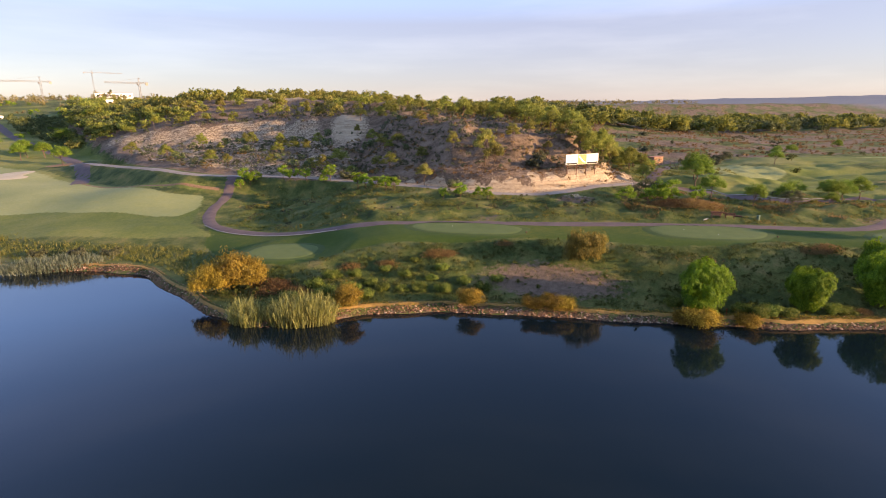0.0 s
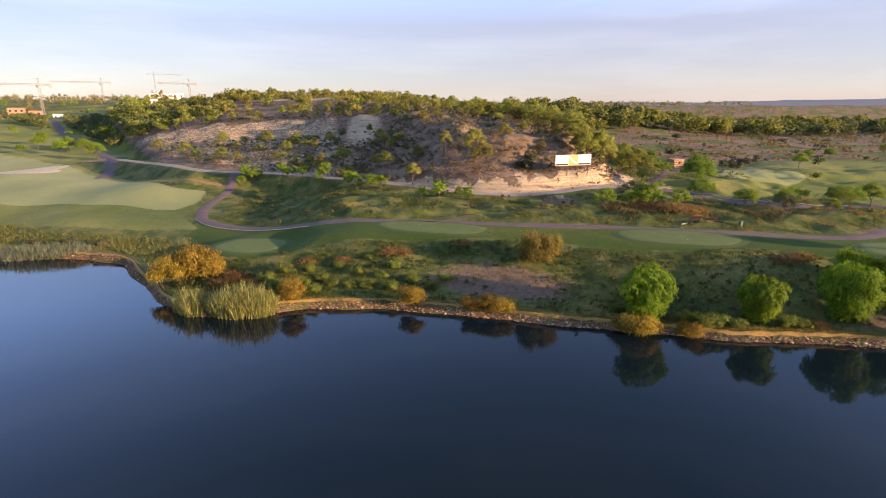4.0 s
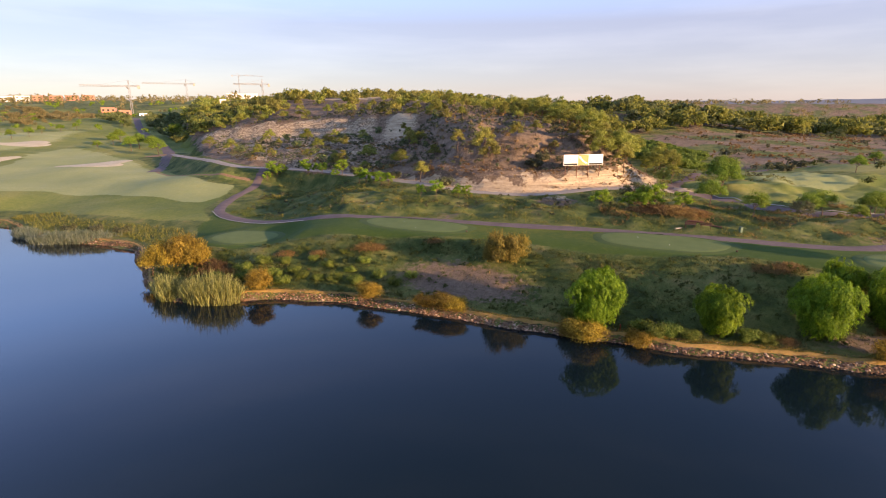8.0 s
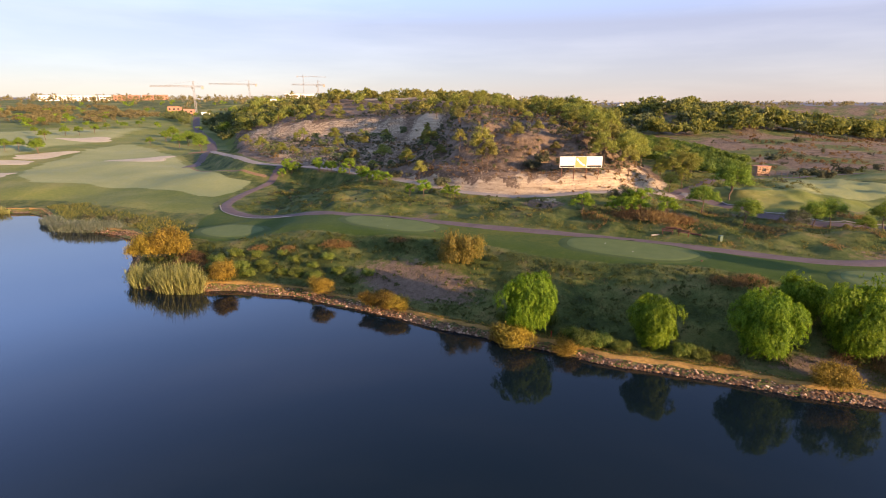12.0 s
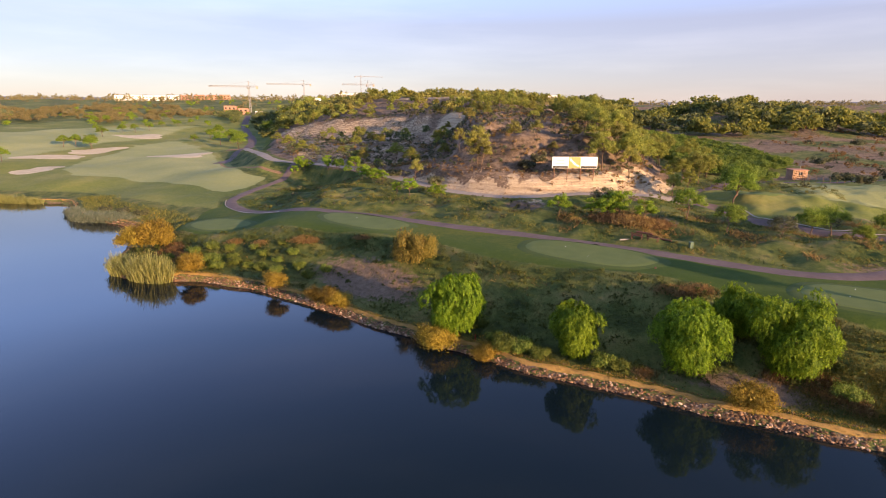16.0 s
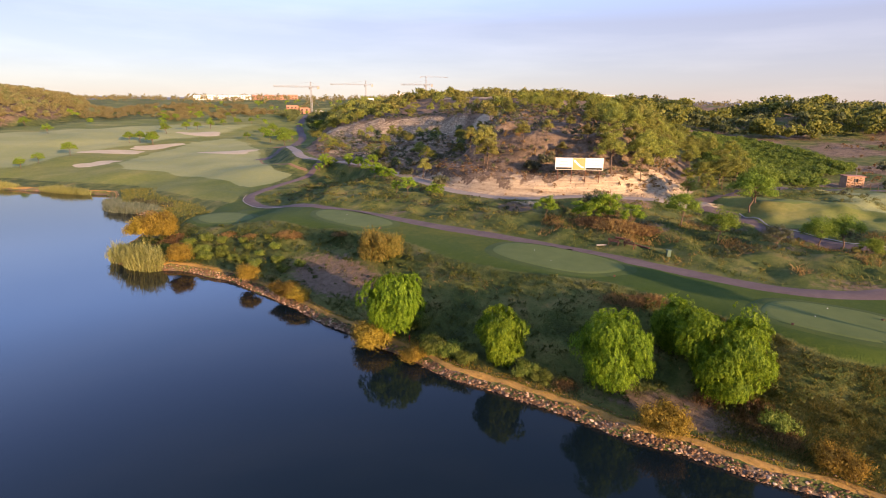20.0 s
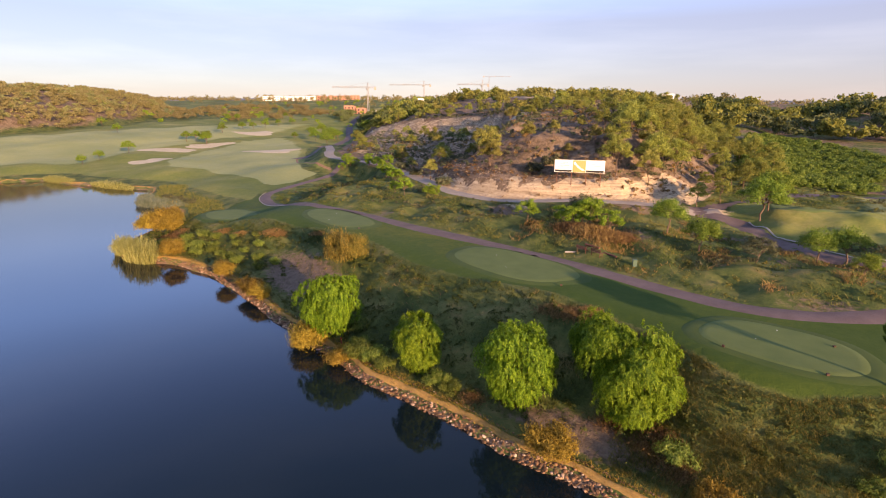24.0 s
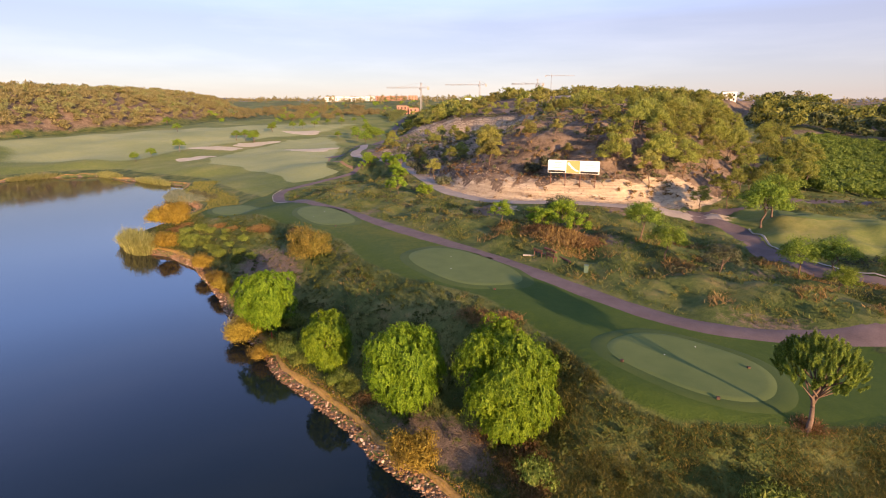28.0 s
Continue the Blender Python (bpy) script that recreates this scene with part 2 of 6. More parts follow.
L_pepper = foliage("pepper leaves", (0.052, 0.105, 0.005), (0.132, 0.205, 0.009), (0.255, 0.335, 0.02), 0.05, 0.4)
L_pine = foliage("pine needles", (0.08, 0.10, 0.02), (0.215, 0.23, 0.042), (0.36, 0.345, 0.07), 0.25, 0.45)
L_dry = foliage("yellowing pine needles", (0.11, 0.11, 0.028), (0.25, 0.235, 0.055), (0.38, 0.335, 0.09), 0.2, 0.45)
# distance haze mixed into these leaf colours as a duller, greyer tone
L_west = foliage("hazy brown-green woods", (0.11, 0.10, 0.04), (0.235, 0.20, 0.08), (0.35, 0.29, 0.12), 0.2, 0.4)
L_west_green = foliage("hazy olive woods", (0.10, 0.105, 0.04), (0.20, 0.20, 0.075), (0.31, 0.285, 0.11), 0.2, 0.4)
L_orchard = foliage("orchard leaves", (0.055, 0.10, 0.014), (0.135, 0.205, 0.03), (0.23, 0.30, 0.05), 0.15, 0.4)
L_wood = foliage("dark wood needles", (0.045, 0.06, 0.022), (0.095, 0.11, 0.036), (0.17, 0.17, 0.055), 0.2, 0.3)
L_young = foliage("young pine needles", (0.065, 0.115, 0.010), (0.18, 0.275, 0.02), (0.31, 0.41, 0.038), 0.15, 0.4)
L_course = foliage("course pine needles", (0.06, 0.10, 0.012), (0.155, 0.22, 0.025), (0.27, 0.34, 0.045), 0.15, 0.4)
L_near = foliage("stone pine needles", (0.05, 0.09, 0.012), (0.14, 0.21, 0.022), (0.27, 0.33, 0.045), 0.1, 0.4)
L_shrub = foliage("dark shrub leaves", (0.036, 0.043, 0.021), (0.082, 0.086, 0.04), (0.15, 0.14, 0.072), 0.3, 0.25)
L_slope = foliage("dark slope shrubs", (0.045, 0.06, 0.024), (0.09, 0.11, 0.04), (0.16, 0.17, 0.06), 0.25, 0.3)
L_orange = foliage("rusty tamarisk sprays", (0.11, 0.075, 0.012), (0.25, 0.165, 0.022), (0.43, 0.295, 0.046), 0.22, 0.4)
L_rust = foliage("olive and rust sprays", (0.08, 0.07, 0.015), (0.16, 0.13, 0.025), (0.27, 0.18, 0.035), 0.1, 0.3)
L_reed = foliage("reed leaves", (0.12, 0.13, 0.035), (0.26, 0.255, 0.075), (0.42, 0.39, 0.14), 0.15, 0.4)
# brighter twin of the bank weeds, sunlit tone put into the leaf colour
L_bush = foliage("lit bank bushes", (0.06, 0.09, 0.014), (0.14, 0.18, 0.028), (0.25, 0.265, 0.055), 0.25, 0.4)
L_sage = foliage("grey reed leaves", (0.07, 0.085, 0.05), (0.14, 0.155, 0.10), (0.24, 0.25, 0.17), 0.15, 0.3)
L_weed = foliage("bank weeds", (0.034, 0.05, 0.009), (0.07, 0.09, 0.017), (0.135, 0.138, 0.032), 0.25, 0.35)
L_red = foliage("red dry weeds", (0.09, 0.052, 0.02), (0.20, 0.11, 0.04), (0.32, 0.205, 0.075), 0.2, 0.3)
L_bank = foliage("bank grass blades", (0.05, 0.058, 0.010), (0.11, 0.10, 0.019), (0.20, 0.14, 0.032), 0.15, 0.35)
L_straw = foliage("golden straw blades", (0.15, 0.095, 0.025), (0.30, 0.19, 0.05), (0.45, 0.30, 0.09), 0.1, 0.35)
L_grass = foliage("dry grass blades", (0.08, 0.09, 0.02), (0.155, 0.155, 0.034), (0.26, 0.215, 0.062), 0.15, 0.4)


def water_material():
    m, n, l, p = nodes_of("lake water")
    pos = n.new("ShaderNodeTexCoord").outputs["Object"]
    p.inputs["Base Color"].default_value = (0.0042, 0.0095, 0.0125, 1)
    p.inputs["Roughness"].default_value, p.inputs["IOR"].default_value = 0.055, 1.333
    b = noise_node(n, l, 0.9, 3, 0.5, pos)
    bump(n, l, p, b, 0.10, 0.05)
    return m


M_water = water_material()

# ---------------------------------------------------------------- terrain
LAKE = [(190, 30), (140, 35), (110, 39), (86, 43), (75, 45.5), (62, 48.5), (50, 52.2), (37, 57.5), (29, 61), (19, 65.2), (5, 67.5),
        (-2, 66.5), (-9, 67), (-16, 73.5), (-22, 82), (-30, 94), (-38, 99), (-50, 102), (-57, 104.5), (-64, 109), (-71, 115.5),
        (-78, 119), (-92, 116), (-104, 116), (-116, 114), (-128, 117), (-137, 106), (-142, 86), (-155, 40), (-165, -50), (-110, -150), (60, -170), (150, -120), (200, -40)]
HILL = [(-66, 206), (-42, 170), (-20, 152), (0, 137), (19, 125), (33, 115), (45, 110.5), (57, 111), (70, 114), (79.5, 119.8), (83.5, 131), (87, 150),
        (88, 175), (86, 205), (83, 250), (74, 300), (62, 380), (62, 1200), (-300, 1200), (-190, 480), (-130, 330), (-88, 250)]
TERRACE = [(-92, 258), (-70, 248), (-50, 242), (-32, 237), (-12, 229), (6, 217), (15, 204)]
TRACK = [(-90, 226), (-78, 211), (-64.6, 195.6), (-52, 180), (-44.5, 169.8), (-33, 157.5), (-22, 153.5), (-13, 151), (-1.2, 143.3), (8.3, 135), (16.6, 127.8), (24, 121), (30.8, 115.2), (37, 111.4), (46.3, 108.6), (53, 108.2),
         (61, 110.6), (70, 112.8), (79, 116.2), (86, 119.5)]
RIDGE = [(50, 405), (100, 352), (160, 334), (230, 338), (340, 356), (450, 376), (620, 420), (760, 800), (300, 900), (120, 700)]
WEST = [(-262, 60), (-275, 120), (-290, 170), (-312, 230), (-352, 300), (-420, 380), (-520, 460), (-800, 560), (-1100, 300), (-800, -200), (-400, -150)]
CREST = [(77, 96), (84, 89.5), (90, 83.8), (96, 79), (103, 76)]
SOUTH = [(225, -10), (300, 80), (420, 60), (430, -150), (300, -260), (180, -200)]

CART = [(150, 96), (125, 84), (112, 78), (102, 73.2), (95, 70.6), (89, 70), (83, 71.5), (76.5, 74), (68, 77.5), (60, 80.5), (52, 83), (42, 86), (33, 89.3), (24, 92.3), (13, 94.8),
        (3, 98), (-6, 102.3), (-13, 107), (-19, 112), (-23, 118), (-25, 126), (-25.3, 134), (-24.2, 141), (-23.6, 146.5), (-23, 152)]
BARE = [(-26, 148), (-32, 150.5), (-40, 155), (-49, 161.5), (-58, 168.5), (-66, 176), (-72, 183)]
STRIP = CART[3:20] + [(-22, 104), (-17, 93), (-15, 86), (-6, 82.5), (4, 84), (12, 83), (22, 80), (32, 78.5), (40, 76), (50, 70), (60, 66.5), (71, 65.6), (76, 63.3), (80.7, 60.8), (84.2, 58), (87.1, 55.6), (89.3, 54.5), (92, 54.2), (95, 55.1), (98, 56.4), (102, 59), (109, 66)]
TEES = [(-6.8, 90, 6.0, 4.8, -20, 3.75), (24.5, 87.0, 9.8, 4.3, -27, 6.65), (62.6, 73.7, 9.5, 4.9, -24, 6.75), (91.1, 61.6, 6.2, 4.5, -16, 6.65)]


def sstep(v):
    v = np.clip(v, 0.0, 1.0)
    return v * v * (3 - 2 * v)


def poly_dist(x, y, poly):
    """Distance to the outline of a polygon, positive inside it."""
    best = np.full(x.shape, 1e9)
    inside = np.zeros(x.shape, bool)
    for (ax, ay), (bx, by) in zip(poly, poly[1:] + poly[:1]):
        dx, dy = bx - ax, by - ay
        k = np.clip(((x - ax) * dx + (y - ay) * dy) / (dx * dx + dy * dy), 0, 1)
        best = np.minimum(best, np.hypot(x - ax - k * dx, y - ay - k * dy))
        if ay != by:
            inside ^= ((ay > y) != (by > y)) & (x < dx * (y - ay) / dy + ax)
    return np.where(inside, best, -best)


def line_dist(x, y, pts):
    """Distance to an open line."""
    best = np.full(x.shape, 1e9)
    for (ax, ay), (bx, by) in zip(pts, pts[1:]):
        dx, dy = bx - ax, by - ay
        k = np.clip(((x - ax) * dx + (y - ay) * dy) / (dx * dx + dy * dy), 0, 1)
        best = np.minimum(best, np.hypot(x - ax - k * dx, y - ay - k * dy))
    return best


def waves(x, y, size, seed):
    """Smooth noise between about -1 and 1."""
    rng = np.random.RandomState(seed)
    out = np.zeros(x.shape)
    for k in range(9):
        a, p, s = rng.uniform(0, 6.283), rng.uniform(0, 6.283), rng.uniform(0.6, 1.7)
        out += np.sin((x * np.cos(a) + y * np.sin(a)) * 6.283 * s / size + p)
    return out / 4.2


def height(x, y):
    d = -poly_dist(x, y, LAKE) + 0.5 * waves(x, y, 14, 3)
    east = sstep((x + 14) / 28)
    bank = 1.05 * sstep((d + 0.1) / 1.15) + (2.3 + 3.3 * east) * sstep((d - 2) / (21 - 3 * east))
    h = bank + 0.028 * np.maximum(0, y - 112) * sstep((d - 10) / 40) + 0.03 * np.maximum(0, y - 300)
    h = h + 1.7 * sstep((d - 27) / 14) * east * sstep((d + 5) / 10)
    right = sstep((x - 92) / 25)
    h = h - right * sstep((y - 125) / 50) * (2.6 + 0.027 * np.maximum(0, y - 112) + 0.03 * np.maximum(0, y - 300)) * (1 - sstep((y - 700) / 300))
    h = h + right * 0.06 * np.clip(y - 235, 0, 95) * (1 - sstep((x - 190) / 110)) * (1 - sstep((y - 500) / 300))
    h = h - 1.2 * np.exp(-(((x - 130) / 22) ** 2 + ((y - 188) / 20) ** 2))
    # green mound beside the junction and a bank in front of it
    h = h + 2.3 * np.exp(-(((x - 105) / 12) ** 4 + ((y - 118) / 10) ** 2))
    h = h + 1.3 * np.exp(-(((x - 91) / 7.5) ** 2 + ((y - 122.5) / 6.5) ** 2))
    h = h - 1.6 * sstep((x - 74) / 14) * sstep((y - 79) / 8) * (1 - sstep((y - 124) / 12)) * (1 - sstep((x - 150) / 40)) + 0.8 * np.exp(-(line_dist(x, y, CREST) / 2.4) ** 2)
    h = h + 2.6 * np.exp(-(((x - 175) / 40) ** 2 + ((y - 165) / 18) ** 2))
    west = sstep((-x - 110) / 130)
    h = h + west * 5.0 * sstep((d - 10) / 120)
    h = np.where(d > 0, h, np.maximum(-3.5, d * 0.45))
    # fairway shoulder below the track
    h = h + 2.2 * np.exp(-(((x + 36) / 24) ** 2 + ((y - 157) / 17) ** 2)) * sstep((d - 20) / 20)
    low = h
    # main hill with the cut face towards the track
    di = poly_dist(x, y, HILL) + 1.2 * waves(x, y, 23, 5)
    di = di + 0.55 * waves(x, y, 5, 6) * np.exp(-np.abs(di) / 6)
    front = sstep((x - 2) / 10) * sstep((138 - y) / 12)
    run = 2.2 + 6.5 * sstep((x - 58) / 16)
    rise = 3.3 * (front * sstep(di / run) + (1 - front) * sstep(di / 13)) + 0.9 * sstep((di - 2.5) / 5)
    nose = sstep((x - 24) / 16)
    rise = rise + 6.5 * (nose * sstep((di - 7) / 12) + (1 - nose) * sstep((di - 10) / 42)) + 8 * (1 - np.exp(-np.maximum(0, di - 15) / 50)) + 6 * sstep((y - 205) / 110) * sstep((di - 15) / 40)
    rise = rise + low
    # its western half: a gentle lumpy slope up to a bare bank, and the plateau behind
    foot = np.interp(x, [q[0] for q in TERRACE], [q[1] for q in TERRACE])
    up = y - foot
    wall = np.interp(x, (-92, -70, -45, 0, 20, 40), (1.5, 4.0, 6.2, 6.2, 4.0, 2.0))
    slope = 9.3 + 0.11 * np.maximum(0, np.minimum(di, 75)) + 0.05 * np.clip(y - 205, 0, 50) * sstep((-x - 30) / 30) + 0.5 * waves(x, y, 19, 14) + 0.35 * waves(x, y, 8.5, 15)
    slope = np.maximum(low, slope * sstep((di + 3) / 6) + low * (1 - sstep((di + 3) / 6)))
    slope = slope + wall * sstep((up - 0.6 * waves(x, y, 9, 16)) / 11) + 9.5 * sstep((up - 6) / 95) + 0.7 * waves(x, y, 26, 17) * sstep((up - 12) / 10)
    side = 1 - sstep((x - 4) / 30)
    rise = rise * (1 - side) + slope * side - low
    rough = waves(x, y, 17, 8) * 0.9 + waves(x, y, 7, 9) * 0.3
    h = h + np.where(di > 0, rise + rough * sstep((di - 8) / 12) * (1 - 0.7 * side), 0)
    h = h + np.where(di > 0, 1, 0) * (-3.5 * np.exp(-((x - 12 - (y - 150) * 0.15) / 9) ** 2) * sstep((di - 5) / 20) * sstep((230 - y) / 40))
    for poly, top, run in ((RIDGE, 15, 45), (WEST, 31, 42), (SOUTH, 14, 30)):
        e = poly_dist(x, y, poly) + 5 * waves(x, y, 90, 12)
        fall = np.interp(x, (60, 110, 130, 155, 180, 250, 320), (0.15, 0.25, 0.55, 1.0, 0.85, 0.42, 0.1)) if poly is RIDGE else 1.0
        h = h + np.where(e > 0, top * fall * (1 - np.exp(-np.maximum(e, 0) / run)) + 1.5 * waves(x, y, 30, 13) * sstep(e / 30), 0)
    cap = 32.0 + 2.0 * waves(x, y, 120, 21) + 6 * sstep((-x - 200) / 80)
    h = np.where(h > cap - 4, cap - 4 + 4 * np.tanh((h - cap + 4) / 4), h)
    r = np.hypot(x - 40, y)
    h = h + sstep((r - 1500) / 1500) * (30 + 22 * waves(x, y, 2600, 31) + 4 * waves(x, y, 500, 32)) * (y > 0)
    small = 0.20 * waves(x, y, 6.5, 41) + 0.10 * waves(x, y, 2.6, 42)
    kept = np.maximum(sstep(poly_dist(x, y, STRIP) / 2 + 1), sstep((x + 15) / -10) * 0.85)
    for line, wide in ((CART, 3.0),):
        kept = np.maximum(kept, 1 - sstep((line_dist(x, y, line) - 1.5) / wide))
    h = h + small * sstep((d - 2) / 4) * (1 - sstep((r - 300) / 200)) * (1 - 0.9 * kept)
    roll = sstep((-x - 28) / 20) * sstep((d - 6) / 14) * (1 - sstep((y - 300) / 60))
    h = h + 0.62 * waves(x, y, 44, 51) * roll + (0.3 * waves(x, y, 14, 52) + 0.32 * waves(x, y, 7.5, 54)) * sstep((d - 22) / 5) * (1 - kept) * (x > -10) * (di < 0) * (y < 150)
    h = h + 0.4 * waves(x, y, 36, 53) * sstep((x - 112) / 14) * sstep((d - 26) / 10) * (1 - sstep((y - 170) / 20)) * (1 - sstep((x - 300) / 60))
    h = h - 5.0 * np.exp(-(((x + 275) / 70) ** 2 + ((y - 475) / 60) ** 2)) + 3.0 * np.exp(-(((x + 280) / 12) ** 2 + ((y - 464) / 8) ** 2))
    # the track runs on a bench
    bench_z = np.interp(x, (-95, -64, -45, -20, 24, 36, 46, 62, 80), (8.2, 8.9, 9.9, 9.4, 9.3, 8.7, 8.5, 9.4, 9.2))
    away = line_dist(x, y, TRACK)
    w = (1 - sstep((away - 2.2) / (4 + 2.5 * (1 - sstep((x + 15) / 15))))) * (1 - sstep((x - 70) / 14)) * sstep((x + 92) / 12)
    h = h * (1 - w) + bench_z * w
    for cx, cy, rx, ry, turn, z in TEES:
        c, s = math.cos(radians(turn)), math.sin(radians(turn))
        u, v = ((x - cx) * c + (y - cy) * s) / (rx + 1.5), ((y - cy) * c - (x - cx) * s) / (ry + 1.5)
        w = 1 - sstep((np.hypot(u, v) - 0.95) / 0.7)
        h = h * (1 - w) + z * w
    return h

def steps(lo, hi, a, b, fine, grow, back):
    mid = list(np.arange(a, b + 1e-6, fine))
    for edge, sign in ((hi, 1), (lo, -1)):
        v, s = (mid[-1], fine) if sign > 0 else (mid[0], fine)
        while (edge - v) * sign > 0:
            s *= 1 + (grow if sign > 0 else back)
            v += sign * s
            mid.append(v) if sign > 0 else mid.insert(0, v)
    return np.array(mid)


GX = steps(-4600, 4600, -34, 112, 0.8, 0.034, 0.031)
GY = steps(-3500, 4800, 40, 128, 0.8, 0.031, 0.12)
XX, YY = np.meshgrid(GX, GY)
ZZ = height(XX, YY)


def gz(x, y):
    """Height of the ground mesh at a place."""
    i = int(np.clip(np.searchsorted(GX, x) - 1, 0, len(GX) - 2))
    j = int(np.clip(np.searchsorted(GY, y) - 1, 0, len(GY) - 2))
    u, v = (x - GX[i]) / (GX[i + 1] - GX[i]), (y - GY[j]) / (GY[j + 1] - GY[j])
    return float((ZZ[j, i] * (1 - u) + ZZ[j, i + 1] * u) * (1 - v) + (ZZ[j + 1, i] * (1 - u) + ZZ[j + 1, i + 1] * u) * v)


def mesh_of(name, verts, faces, mat, smooth=False):
    me = bpy.data.meshes.new(name)
    me.from_pydata([tuple(v) for v in verts], [], [tuple(int(k) for k in f) for f in faces])
    me.materials.append(mat)
    if smooth:
        me.polygons.foreach_set("use_smooth", [True] * len(me.polygons))
    me.update()
    return me


def leaf_mesh(name, corners, mat):
    """corners: an array n x k x 3, of n loose faces with k corners each."""
    n, k = corners.shape[:2]
    me = bpy.data.meshes.new(name)
    me.vertices.add(k * n)
    me.vertices.foreach_set("co", np.asarray(corners, np.float32).ravel())
    me.loops.add(k * n)
    me.loops.foreach_set("vertex_index", np.arange(k * n, dtype=np.int32))
    me.polygons.add(n)
    me.polygons.foreach_set("loop_start", np.arange(0, k * n, k, dtype=np.int32))
    me.polygons.foreach_set("loop_total", np.full(n, k, np.int32))
    me.materials.append(mat)
    me.update(calc_edges=True)
    return me


def part(name, data, parent, label=""):
    ob = new(name, data)
    ob.parent = parent
    return tagged(ob, label)


def bm_mesh(name, bm, mat, smooth=False):
    me = bpy.data.meshes.new(name)
    bm.to_mesh(me)
    bm.free()
    me.materials.append(mat)
    if smooth:
        me.polygons.foreach_set("use_smooth", [True] * len(me.polygons))
    return me


def box_bm(bm, cx, cy, cz, sx, sy, sz, bevel=0.0):
    r = bmesh.ops.create_cube(bm, size=1, matrix=Matrix.LocRotScale((cx, cy, cz), None, (sx, sy, sz)))
    if bevel:
        es = {e for v in r["verts"] for e in v.link_edges}
        bmesh.ops.bevel(bm, geom=list(es), offset=bevel, segments=1, affect="EDGES")


def box(name, cx, cy, cz, sx, sy, sz, mat, parent, bevel=0.0, label=""):
    bm = bmesh.new()
    box_bm(bm, cx, cy, cz, sx, sy, sz, bevel)
    return part(name, bm_mesh(name, bm, mat), parent, label)


# ---------------------------------------------------------------- ground sheet
FAIRWAY = [(-100, 142.5), (-85, 146.5), (-66, 142), (-47, 134.8), (-33, 129.5), (-29, 137), (-29, 147), (-38, 151.5), (-50, 160), (-64, 173), (-82, 196), (-112, 228), (-150, 256), (-153, 240), (-138, 205), (-129, 172), (-112, 153)]
FAIRWAY_2 = [(-150, 130), (-180, 105), (-250, 120), (-262, 190), (-240, 290), (-190, 330), (-172, 250), (-160, 190), (-155, 160)]
COURSE = [(-20, 108), (-27, 120), (-29, 150), (-36, 166), (-62, 200), (-84, 240), (-125, 320), (-180, 440), (-250, 440), (-330, 300), (-290, 200), (-262, 120), (-240, 40), (-150, 60), (-130, 122), (-80, 126), (-50, 116)]


